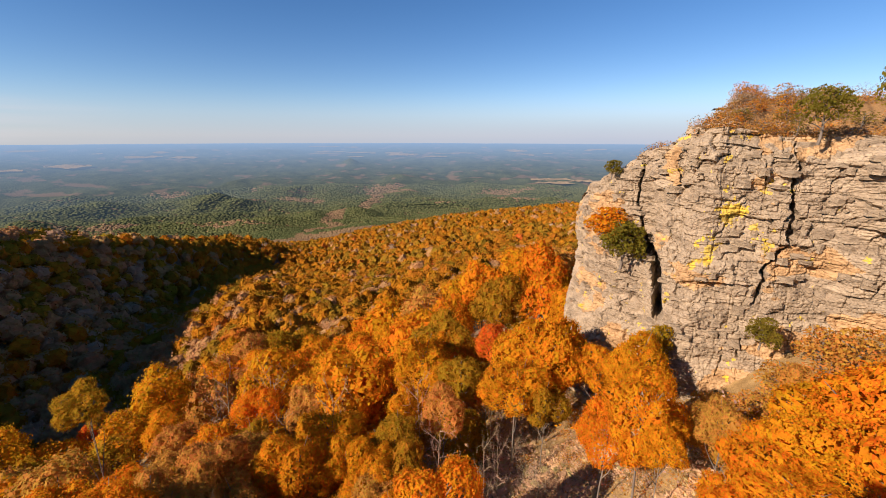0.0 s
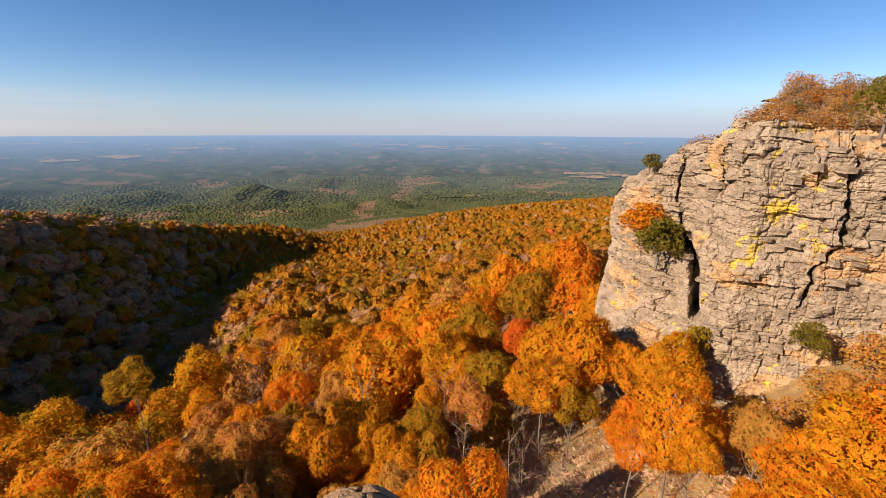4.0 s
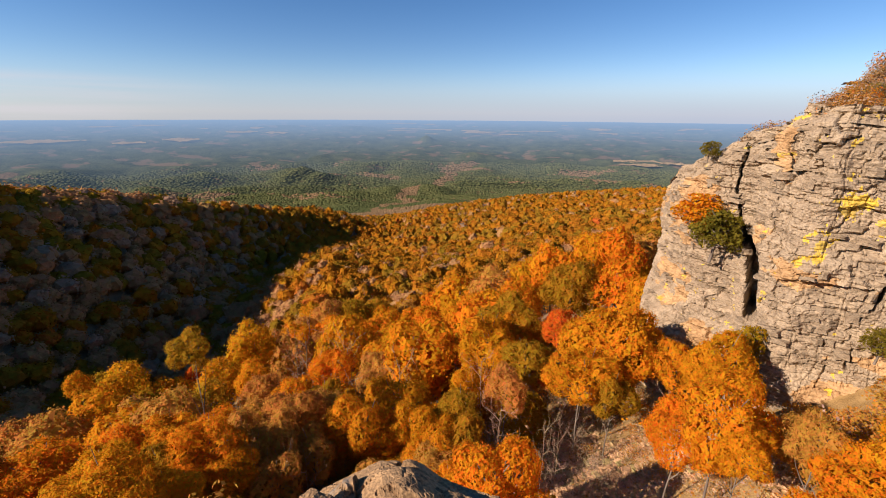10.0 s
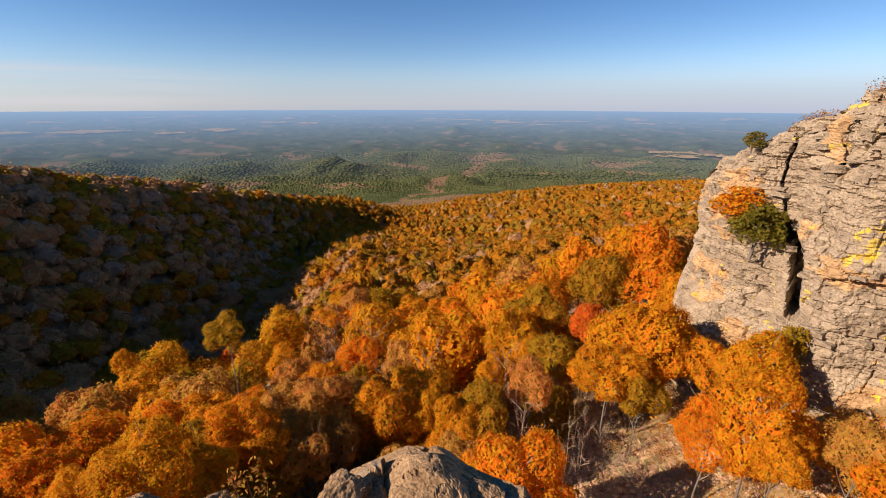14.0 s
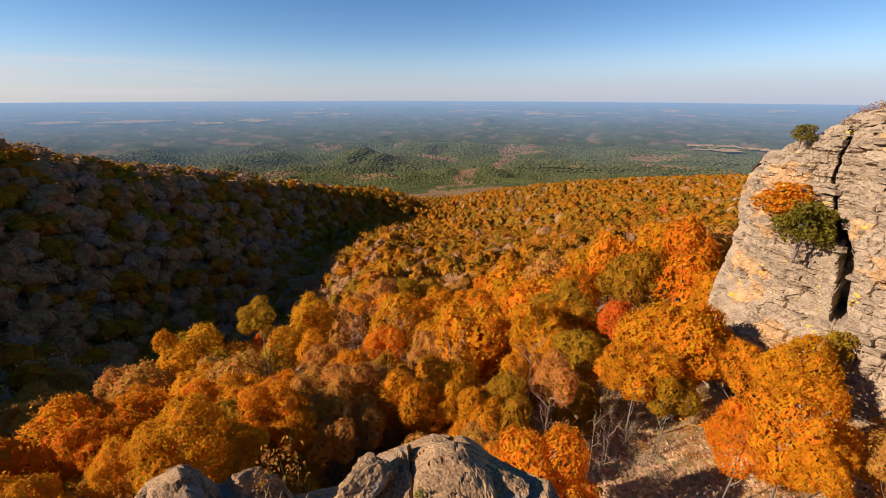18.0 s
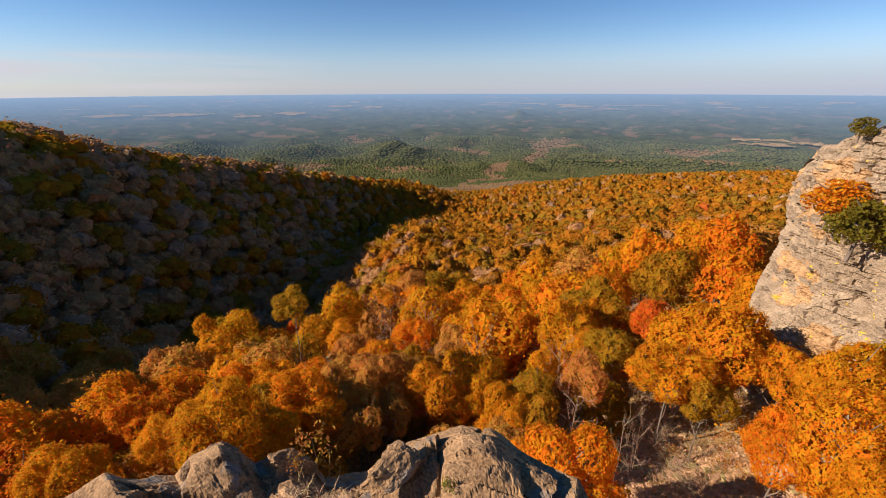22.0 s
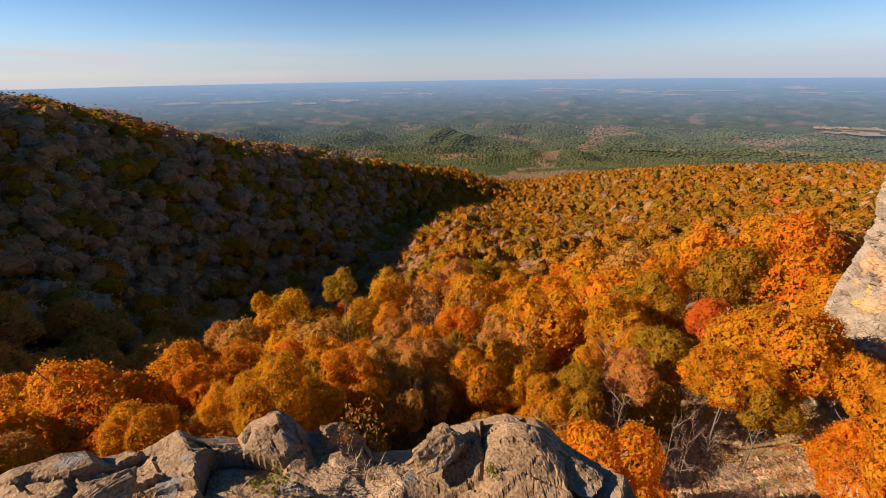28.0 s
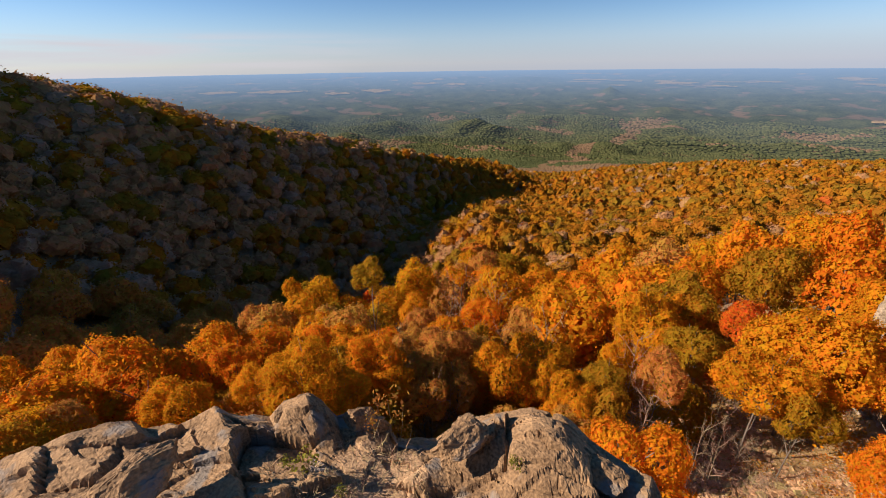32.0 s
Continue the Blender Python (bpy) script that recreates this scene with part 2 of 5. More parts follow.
# ---- the lie of the land: ground height along headings, as (distance, height) ----
UNDER_CLIFF = ((0, -20), (15, -22), (30, -20.5), (37, -19), (60, -18), (300, -40), (1000, -160), (2000, -395))
CLIFF_FOOT = ((0, -26), (12, -26), (30, -28.5), (48, -31), (85, -42), (150, -60), (300, -84), (500, -104), (750, -119), (1000, -160), (2000, -395))
RIGHT_SPUR = ((0, -27), (12, -27), (25, -29), (42, -33), (85, -49), (150, -66), (300, -94), (500, -122), (700, -139), (1000, -220), (2000, -395))
SPUR_FLANK = ((0, -27), (12, -27), (30, -31), (85, -53), (150, -71), (300, -107), (500, -142), (700, -160), (900, -198), (2000, -395))
RAVINE_MOUTH = ((0, -27), (12, -27), (30, -33), (85, -57), (150, -72), (300, -112), (500, -160), (750, -192), (1000, -249), (2000, -395))
LEFT_TOE = ((0, -27), (12, -27), (30, -33), (85, -57), (150, -70), (200, -78), (240, -86), (300, -102), (340, -118), (480, -152), (510, -150), (565, -126), (600, -126), (680, -165), (1000, -255), (2000, -380))
LEFT_SPUR = ((0, -26), (12, -26), (30, -33), (85, -60), (150, -80), (205, -92), (240, -105), (285, -117), (330, -112), (392, -74), (415, -74), (490, -118), (680, -175), (1000, -255), (2000, -380))
SPUR_END = ((0, -26), (12, -26), (30, -33), (85, -59), (150, -76), (205, -88), (240, -98), (300, -114), (390, -130), (480, -98), (510, -98), (580, -135), (700, -178), (1000, -255), (2000, -380))
SPUR_BACK = ((0, -25), (12, -25), (30, -31), (70, -54), (120, -82), (170, -94), (240, -104), (270, -100), (335, -58), (360, -58), (430, -108), (600, -165), (1000, -255), (2000, -380))
LEFT_FLANK = ((0, -24), (12, -24), (30, -29), (60, -50), (100, -78), (140, -92), (185, -95), (285, -48), (315, -48), (380, -95), (600, -160), (1000, -250), (2000, -380))
LEFT_SIDE = ((0, -22), (12, -22), (30, -28), (60, -48), (100, -72), (145, -79), (238, -31), (265, -31), (330, -70), (500, -120), (1000, -245), (2000, -380))
RAVINE_HEAD = ((0, -20), (12, -20), (35, -31), (60, -46), (85, -57), (115, -55), (170, -38), (240, -11), (265, -8), (330, -30), (400, -60), (800, -150), (2000, -380))
# these two rise out of view past 100 m to shade ravine and hillside
LEFT_BLUFF = ((0, -15), (12, -15), (30, -24), (60, -38), (100, -32), (150, -8), (200, 14), (300, 36), (380, 52), (450, 64), (700, 74), (1000, 40), (2000, -300))
UNSEEN_SHADE_HILL = ((0, -15), (12, -15), (30, -22), (60, -32), (100, -26), (140, -12), (170, 2), (210, 18), (300, 38), (380, 54), (700, 74), (1000, 40), (2000, -300))
BACK_SLOPE = ((0, -10), (12, -10), (40, -20), (80, -20), (130, 0), (200, 15), (400, 18), (2000, -100))
PLATEAU = ((0, -8), (30, -8), (60, -4), (200, 6), (400, 14), (2000, -60))
CLIFF_CORNER = ((0, -16), (15, -16), (30, -15.5), (37, -13.5), (60, -13), (300, -40), (1000, -160), (2000, -395))
SECTIONS = ((-180, PLATEAU), (-100, PLATEAU), (-60, CLIFF_CORNER), (-47, CLIFF_CORNER), (-38, UNDER_CLIFF), (-18, CLIFF_FOOT), (0, RIGHT_SPUR), (9, SPUR_FLANK),
            (18.6, RAVINE_MOUTH), (27, LEFT_TOE), (31.5, SPUR_END), (36, LEFT_SPUR), (41, SPUR_BACK), (47, LEFT_FLANK), (60, LEFT_SIDE), (75, RAVINE_HEAD), (80, RAVINE_HEAD),
            (87, LEFT_BLUFF), (90, LEFT_BLUFF), (95, UNSEEN_SHADE_HILL), (106, UNSEEN_SHADE_HILL), (122, BACK_SLOPE), (140, PLATEAU), (180, PLATEAU))
# the far plain rises into the haze: its angle below eye level by distance
FAR = ((2000, -10.9), (2700, -8.3), (3200, -5.7), (3800, -3.7), (4300, -2.3), (4750, -0.95), (4990, -0.95))
STEPS = np.concatenate([np.linspace(0, 60, 25), np.geomspace(64, 2000, 70)])
HEADS = np.arange(-180, 181, 2.0)
_keys = np.array([h for h, _ in SECTIONS], float)
_table = np.array([np.interp(STEPS, [a for a, _ in s], [b for _, b in s]) for _, s in SECTIONS])
_grid = np.array([[np.interp(h, _keys, _table[:, c]) for c in range(len(STEPS))] for h in HEADS])
for _ in range(2):
    _grid[1:-1] = (_grid[:-2] + 2 * _grid[1:-1] + _grid[2:]) / 4
    _grid[:, 1:-1] = (_grid[:, :-2] + 2 * _grid[:, 1:-1] + _grid[:, 2:]) / 4


def ground_height(x, y):
    x, y = np.asarray(x, float), np.asarray(y, float)
    r, h = np.hypot(x, y), np.degrees(np.arctan2(-x, y))
    fh = np.clip((h + 180) / 2.0, 0, len(HEADS) - 1.001)
    fr = np.interp(r, STEPS, np.arange(len(STEPS)))
    i, j = fh.astype(int), np.minimum(fr.astype(int), len(STEPS) - 2)
    u, v = fh - i, fr - j
    z = (_grid[i, j] * (1 - u) + _grid[i + 1, j] * u) * (1 - v) + (_grid[i, j + 1] * (1 - u) + _grid[i + 1, j + 1] * u) * v
    far = r * np.tan(np.radians(np.interp(r, [a for a, _ in FAR], [b for _, b in FAR])))
    blend = step(1500, 2200, r)
    z = z * (1 - blend) + blend * far
    swell = (fractal(x / 260, y / 260, 3.0, 3) - 0.5) * 52 * step(700, 1500, r) * (1 - 0.9 * step(3000, 4600, r))
    ridge = (0.5 - np.abs(fractal(x / 430 + 7, y / 150, 5.0, 3) - 0.5) * 2) * 40 * step(900, 1500, r) * (1 - 0.85 * step(2600, 3800, r))
    rough = (fractal(x / 22, y / 22, 1.0, 3) - 0.5) * 6 * step(20, 90, r) * (1 - step(600, 900, r))
    return z + swell + ridge - 22 * step(900, 1500, r) * (1 - step(2600, 3800, r)) + rough + 0.9 * hills_at(x, y) + shoulders_at(h, r)


def shoulders_at(h, r):
    """Wooded shoulders beside the ravine and under the cliff."""
    return 11 * np.exp(-((h - 54) / 7) ** 2 - ((r - 84) / 15) ** 2) + 7 * np.exp(-((h - 40) / 6) ** 2 - ((r - 76) / 15) ** 2) + 9 * np.exp(-((h + 11) / 9) ** 2 - ((r - 78) / 20) ** 2)


# low hills on the plain: heading, distance, half width in degrees, half depth, height
HILLS = ((17.5, 2080, 1.9, 95, 30), (11.0, 2150, 3.2, 110, 34), (12.4, 3820, 0.8, 70, 60), (6.0, 3250, 2.4, 90, 36), (21.8, 4400, 2.6, 60, 26), (30.5, 4450, 2.4, 60, 24),
         (45.6, 2380, 2.6, 110, 62), (51.0, 2200, 4.5, 130, 60), (37.0, 2300, 5.6, 110, 40), (27.0, 2550, 7.0, 120, 42), (0.0, 2400, 7.0, 120, 38), (-10.0, 2550, 6.0, 120, 40),
         (30.4, 2700, 1.8, 80, 34), (24.0, 1850, 5.5, 120, 34), (33.0, 1950, 4.0, 110, 34), (5.0, 2800, 2.4, 90, 34), (-4.0, 2000, 5.0, 120, 34), (40.0, 2800, 6.0, 100, 36), (56.0, 2900, 5.0, 110, 44), (19.0, 2950, 6.0, 90, 30), (62.0, 2400, 4.0, 110, 56))


def many_ridges():
    rs = np.random.default_rng(4)
    for _ in range(46):
        a, r, t = math.radians(rs.uniform(-24, 78)), rs.uniform(1350, 3300), rs.uniform(-0.5, 0.9)
        yield -math.sin(a) * r, math.cos(a) * r, math.cos(t + a), math.sin(t + a), rs.uniform(110, 300), rs.uniform(38, 70), rs.uniform(14, 36) * (1 if r < 2600 else 0.7)


RIDGES = list(many_ridges())


def hills_at(x, y):
    h, r = np.degrees(np.arctan2(-x, y)), np.hypot(x, y)
    total = 0
    for hh, rr, wh, wr, up in HILLS:
        total = total + up * np.exp(-((h - hh) / wh) ** 2 - ((r - rr) / wr) ** 2)
    for cx, cy, c, sn, long, wide, up in RIDGES:
        u, v = (x - cx) * c + (y - cy) * sn, -(x - cx) * sn + (y - cy) * c
        total = total + up * np.exp(-(u / long) ** 2 - (v / wide) ** 2)
    return total


radii = np.concatenate([np.linspace(2, 60, 40), np.geomspace(62, 900, 130)[:-1], np.geomspace(900, 3600, 170)[:-1], np.geomspace(3600, 4990, 30)])
angles = np.radians(np.concatenate([np.linspace(-180, -60, 40)[:-1], np.linspace(-60, 110, 271), np.linspace(110, 180, 24)[1:]]))
A, R = np.meshgrid(angles, radii)
X, Y = -np.sin(A) * R, np.cos(A) * R
Z = ground_height(X, Y)
fc = sheet_faces(*X.shape)
fr_mid = R.reshape(-1)[fc].mean(1)
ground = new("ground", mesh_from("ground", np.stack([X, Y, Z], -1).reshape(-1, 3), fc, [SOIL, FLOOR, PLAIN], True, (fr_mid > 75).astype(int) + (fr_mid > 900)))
tagged(ground, "wooded valley floor and plain reaching the horizon, its far part glowing with painted haze", "ground", kind="structure")

# ---- the cliff across the cove: one face with a split-off buttress ----
def at(heading, distance):
    h = radians(heading)
    return np.array((-math.sin(h) * distance, math.cos(h) * distance))


def smooth_line(points, first, last, count):
    """A smooth line through a few places, in small steps between two of them."""
    p = np.asarray(points, float)
    d = np.concatenate([[0], np.cumsum(np.hypot(*np.diff(p, axis=0).T[:2]))])
    s = np.concatenate([np.linspace(0, d[first], 60)[:-1], np.linspace(d[first], d[last], count), np.linspace(d[last], d[-1], 60)[1:]])
    line = np.stack([np.interp(s, d, p[:, c]) for c in range(p.shape[1])], -1)
    k = 15
    pad = np.pad(line, ((k // 2, k // 2), (0, 0)), "edge")
    return np.stack([np.convolve(pad[:, c], np.ones(k) / k, "valid") for c in range(p.shape[1])], -1), s


# heading, distance, height of the top, height of the foot
FACE = ((-112, 17, -1.5, -10), (-85, 30, -0.8, -10), (-60, 42, 0, -9), (-47, 39.5, 0.0, -12), (-40, 38, 0.2, -20), (-33, 37.7, 0.9, -21), (-27.4, 39.0, 1.0, -23),
        (-26.2, 42.3, -0.8, -24), (-24, 43.2, -1.6, -26), (-21, 45.2, -2.9, -27), (-19, 48.5, -4.4, -28), (-17.9, 52, -6, -30), (-18.6, 56, -7, -32), (-22, 64, -8, -34), (-31, 76, -8, -36))
line, along = smooth_line([(*at(h, d), top, foot - 5) for h, d, top, foot in FACE], 2, 11, 640)
tangent = np.gradient(line[:, :2], axis=0)
tangent /= np.linalg.norm(tangent, axis=1)[:, None]
outward = np.stack([-tangent[:, 1], tangent[:, 0]], -1)
if (outward[350] * -line[350, :2]).sum() < 0:
    outward = -outward
ROWS = 270
line[:, 2] += (fractal(along / 2.6, 0, 6.0, 3) - 0.5) * 1.5
v = np.linspace(0, 1, ROWS)[:, None]
S = np.broadcast_to(along, (ROWS, len(along)))
ZC = line[None, :, 3] + (line[None, :, 2] - line[None, :, 3]) * v


def groove(h, e, path, width, depth):
    """A crack along a path of headings and angles, cut into the face."""
    best = np.full(h.shape, 9.0)
    for (h0, e0), (h1, e1) in zip(path, path[1:]):
        dx, dy = h1 - h0, e1 - e0
        t = np.clip(((h - h0) * dx + (e - e0) * dy) / (dx * dx + dy * dy), 0, 1)
        best = np.minimum(best, np.hypot(h - h0 - t * dx, e - e0 - t * dy))
    return -depth * (1 - step(width * 0.4, width, best))


def blocks(s, z, tall, wide, deep, seed):
    """Courses of split blocks: each stands proud by its own amount, with open joints."""
    zz = z / tall + (fractal(s / 5.0, z / 6, seed, 4) - 0.5) * 1.4 / tall
    k = np.floor(zz)
    ss = s / wide * (0.6 + 0.8 * hashed(k, k * 0 + seed, k * 0)) + hashed(k, k * 0 + 3, k * 0 + seed) * 50 + (fractal(s / wide * 1.3, z / tall * 1.2, seed + 5, 3) - 0.5) * 1.1
    j = np.floor(ss)
    proud = hashed(k, j, k * 0 + seed) * deep
    joint = np.minimum(np.minimum(zz - k, 1 - (zz - k)) * tall, np.minimum(ss - j, 1 - (ss - j)) * wide * 0.7)
    return proud - deep * 0.42 * (1 - step(0.01, 0.08, joint))


HC, RC = np.degrees(np.arctan2(-line[:, 0], line[:, 1]))[None, :], np.hypot(line[:, 0], line[:, 1])[None, :]
EC = np.degrees(np.arctan2(ZC, RC))
HC = np.broadcast_to(HC, EC.shape)
wob = (fractal(S / 0.9, ZC / 0.7, 2.0, 3) - 0.5)
out = (fractal(S / 9, ZC / 7, 4.0, 3) - 0.5) * 3.4
out = out + blocks(S, ZC, 1.9, 2.6, 0.52, 11) + blocks(S, ZC, 0.62, 1.1, 0.22, 23) + blocks(S + 40, ZC + 3, 0.26, 0.5, 0.13, 31) + blocks(S + 9, ZC + 1, 4.6, 1.9, 0.26, 41)
out = out + (fractal(S / 0.6, ZC / 0.4, 7.0, 3) - 0.5) * 0.34 - np.abs(fractal(S / 1.6, ZC / 1.2, 57.0, 4) - 0.5) * 1.1
out = out + groove(HC + wob * 1.3, EC + wob * 1.2, ((-40.5, -1), (-40.8, -6), (-41.4, -11.5), (-39.3, -14.2), (-38.6, -18)), 0.30, 1.2)
# the face leans back a little and rounds off at its rim
out = out - (ZC - line[None, :, 3]) * 0.06 - 1.5 * step(0.88, 1.0, v) ** 2
out = out + (grain(S / 3.1, 0, 44.0) - 0.5) * 1.6 * step(0.05, 0.4, v) - 1.1 * np.exp(-((HC + 44.5) / 2.6) ** 2)
out = out * (1 - 0.5 * step(np.argmax(HC[0]) - 60, np.argmax(HC[0]) - 5, np.arange(len(along))))[None, :]
XC, YC = line[None, :, 0] + outward[None, :, 0] * out, line[None, :, 1] + outward[None, :, 1] * out
# the chimney behind the buttress, cut straight into the rock
HX, EX = np.degrees(np.arctan2(-XC, YC)), np.degrees(np.arctan2(ZC, np.hypot(XC, YC)))
deep_in = groove(HX + wob * 0.5, EX, ((-25.4, -3), (-25.3, -7.9), (-26.3, -11), (-27.2, -13.5)), 0.17, 1.0) + groove(HX + wob * 0.5, EX, ((-27.2, -13.3), (-28.3, -15.3), (-28.8, -18), (-29.3, -21.4)), 0.62, 4.5)
XC, YC = XC * (1 - deep_in / 42), YC * (1 - deep_in / 42)
fcl = sheet_faces(*EC.shape)
hm, em, sm, zm = (a.reshape(-1)[fcl].mean(1) for a in (HC, EC, S, ZC))
patch = fractal(sm / 0.9, zm / 0.9, 9.0, 5, 0.62)
zone = np.exp(-((hm + 35.6) / 3.2) ** 2 - ((em + 9) / 5.5) ** 2) + 0.6 * np.exp(-((hm + 32.5) / 2.0) ** 2 - ((em + 16) / 5.0) ** 2)
warm = fractal(sm / 4.0, zm / 2.2, 19.0, 4) + 0.16 * step(-9, -14, em) * step(-36, -42, hm)
kind_of = np.where(patch + 0.20 * zone > 0.735, 1, np.where(warm > 0.575, 2, 0))
cliff = new("sandstone_cliff", mesh_from("sandstone_cliff", np.stack([XC, YC, ZC], -1).reshape(-1, 3), fcl, [STONE, LICHEN, OCHRE], False, kind_of))
tagged(cliff, "tall weathered sandstone cliff in thin ledges with yellow lichen", "cliff", kind="structure")



def slab_mesh(seed):
    """A split slab of sandstone with worn edges, one metre long."""
    rs = np.random.default_rng(seed)
    bm = bmesh.new()
    bmesh.ops.create_cube(bm, size=1)
    bmesh.ops.subdivide_edges(bm, edges=bm.edges[:], cuts=1, use_grid_fill=True)
    for w in bm.verts:
        f = 0.86 if abs(w.co.x) > 0.4 and abs(w.co.y) > 0.4 else 1
        w.co = Vector((w.co.x * f + rs.uniform(-0.09, 0.09), w.co.y * f + rs.uniform(-0.12, 0.12), w.co.z + rs.uniform(-0.16, 0.16)))
    me = bpy.data.meshes.new("rock_slab")
    bm.to_mesh(me)
    bm.free()
    me.materials.append(STONE)
    return me


SLABS = [slab_mesh(s) for s in range(8)]
rs = np.random.default_rng(12)
for i in range(280):
    c, w = rs.integers(70, 690), int(rs.uniform(0.28, 0.97) ** 0.8 * ROWS)
    if deep_in[w, c] < -0.2:
        continue
    ob = child("rock_slab", SLABS[i % 8], cliff)
    long = rs.uniform(0.5, 1.9)
    ob.matrix_world = Matrix.LocRotScale((XC[w, c] - outward[c, 0] * 0.12, YC[w, c] - outward[c, 1] * 0.12, ZC[w, c]),
                                         Euler((rs.uniform(-0.08, 0.08), rs.uniform(-0.08, 0.08), math.atan2(tangent[c, 1], tangent[c, 0]) + rs.uniform(-0.2, 0.2))),
                                         (long * 0.75, rs.uniform(0.5, 1.0), rs.uniform(0.18, 0.62)))

# the ground on top of the cliff, climbing back from its rim
back = np.concatenate([np.linspace(-0.6, 12, 34), np.linspace(14, 60, 12)])[:, None]
top_out = out[-1][None, :] - back
XT, YT = line[None, :, 0] + outward[None, :, 0] * top_out, line[None, :, 1] + outward[None, :, 1] * top_out
hill = np.interp(HC[-1], (-112, -70, -45, -40, -35.5, -31.6, -29, -26), (1.0, 2.6, 3.4, 3.1, 2.7, 1.7, 0.7, 0.1))[None, :]
ZT = line[None, :, 2] - 0.25 + step(0, 9, back) * hill + step(10, 60, back) * 2.0 + (fractal(XT / 2.2, YT / 2.2, 5.0, 4) - 0.5) * 1.1 * step(0, 2, back + 0.4) - 0.9 * (1 - step(-0.6, 0.9, back))
clifftop = new("clifftop_ground", mesh_from("clifftop_ground", np.stack([XT, YT, ZT], -1).reshape(-1, 3), sheet_faces(*XT.shape), [TURF, STONE], True, (np.broadcast_to(back, XT.shape).reshape(-1)[sheet_faces(*XT.shape)].mean(1) < 1.1).astype(int)))
tagged(clifftop, "dry russet grass and soil on top of the cliff", "ground", kind="structure")

# ---- the bluff under the camera: a craggy outcrop along its edge ----
# heading and angle of its skyline
SKYLINE = ((-30, -64), (-12, -60), (-4, -53), (-1, -50), (0.7, -48.7), (6.4, -48.4), (11.5, -47.6), (16.8, -45.6), (21.9, -45.2), (32.1, -46.3), (36.9, -47.7), (39.1, -48.6), (46.5, -47.7), (48.5, -45.3), (52.1, -43.7),
           (56.4, -43.6), (58, -41.4), (60.5, -39.9), (64.1, -40.0), (66.1, -41.2), (68.5, -40.1), (71, -38.6), (72.3, -37.2), (74.9, -37.5), (77.4, -37.6), (80.4, -36.6), (81, -35.3), (83.2, -34.2), (86.8, -33.1), (90, -32.8), (105, -30), (180, -20))
bd = np.concatenate([np.linspace(-180, -30, 110)[:-1], np.linspace(-30, 110, 400), np.linspace(110, 180, 60)[1:]])
ba = np.radians(bd)
rim = np.interp(bd, (-180, -120, -60, -12, 0, 20, 60, 90, 120, 180), (14, 8, 1.6, 1.6, 2.0, 2.25, 2.7, 3.6, 6, 14))
sky_z = np.interp(bd, (-180, -110, -60), (-1.66, -1.9, -3.0)) * (bd < -30) + np.where(bd >= -30, rim * np.tan(np.radians(np.interp(bd, [a for a, _ in SKYLINE], [e for _, e in SKYLINE]))), 0)
sky_z = np.where(bd > 108, np.interp(bd, (108, 140, 180), (-2.9, -1.9, -1.66)), sky_z).clip(-3.4, -1.62)
even = np.array([np.average(sky_z, weights=np.exp(-((bd - b) / 13) ** 2)) for b in bd])
q = np.linspace(0, 1, 210)[:, None]
RB = np.where(q < 0.7, 0.05 + (q / 0.7) ** 0.8 * (rim[None, :] - 0.05), rim[None, :] + (q - 0.7) * 2.6)
XB, YB = -np.sin(ba)[None, :] * RB, np.cos(ba)[None, :] * RB


def slabs(x, y, size, tilt, seed):
    """Split slabs of rock: each a tilted plane of its own, with an open joint round it."""
    wx, wy = (fractal(x / size * 1.1, y / size * 1.1, seed + c, 2, 0.5) - 0.5 for c in (2, 12))
    x, y = x / size + wx * 0.5, y / size + wy * 0.5
    i, j = np.floor(x), np.floor(y)
    best, second, high = np.full(x.shape, 9.0), np.full(x.shape, 9.0), np.zeros(x.shape)
    for a in (-1, 0, 1):
        for b in (-1, 0, 1):
            p, q_ = i + a, j + b
            dx, dy = x - p - hashed(p, q_, p * 0 + seed), y - q_ - hashed(p, q_, p * 0 + seed + 1)
            d = np.hypot(dx, dy)
            plane = (hashed(p, q_, p * 0 + seed + 2) - 0.5) * 0.5 + dx * (hashed(p, q_, p * 0 + seed + 3) - 0.5) * 2 + dy * (hashed(p, q_, p * 0 + seed + 4) - 0.5) * 2
            near_ = d < best
            second = np.where(near_, best, np.minimum(second, d))
            high = np.where(near_, plane, high)
            best = np.where(near_, d, best)
    return high * tilt * size - 0.10 * size * (1 - step(0.005, 0.07, second - best))


# strata run up from the near left to the far right
turn_ = math.radians(28)
U, V = XB * math.cos(turn_) + YB * math.sin(turn_), -XB * math.sin(turn_) + YB * math.cos(turn_)
crag = slabs(U / 1.9, V, 0.36, 0.46, 71) + slabs(U / 2.2, V, 0.13, 0.42, 73) + 0.5 * slabs(U, V, 0.07, 0.3, 75) + (fractal(XB / 0.5, YB / 0.5, 8.0, 2) - 0.5) * 0.07 + (fractal(XB / 0.06, YB / 0.06, 8.0, 3, 0.6) - 0.5) * 0.016
stand = step(0.55, 1.5, RB)
soil = np.exp(-((bd[None, :] - 53) / 10) ** 2 - ((RB - 1.85) / 0.42) ** 2)
nearing = np.exp(-((RB - rim[None, :]) / 0.16) ** 2)
hump = 0.14 * np.exp(-((bd[None, :] - 24) / 12) ** 2 - ((RB - 1.9) / 0.3) ** 2)
hump = hump + 0.13 * np.exp(-((bd[None, :] - 44.5) / 6.5) ** 2 - ((RB - 1.8) / 0.22) ** 2)
edge_ = step(rim[None, :] - 0.5, rim[None, :] - 0.08, RB)
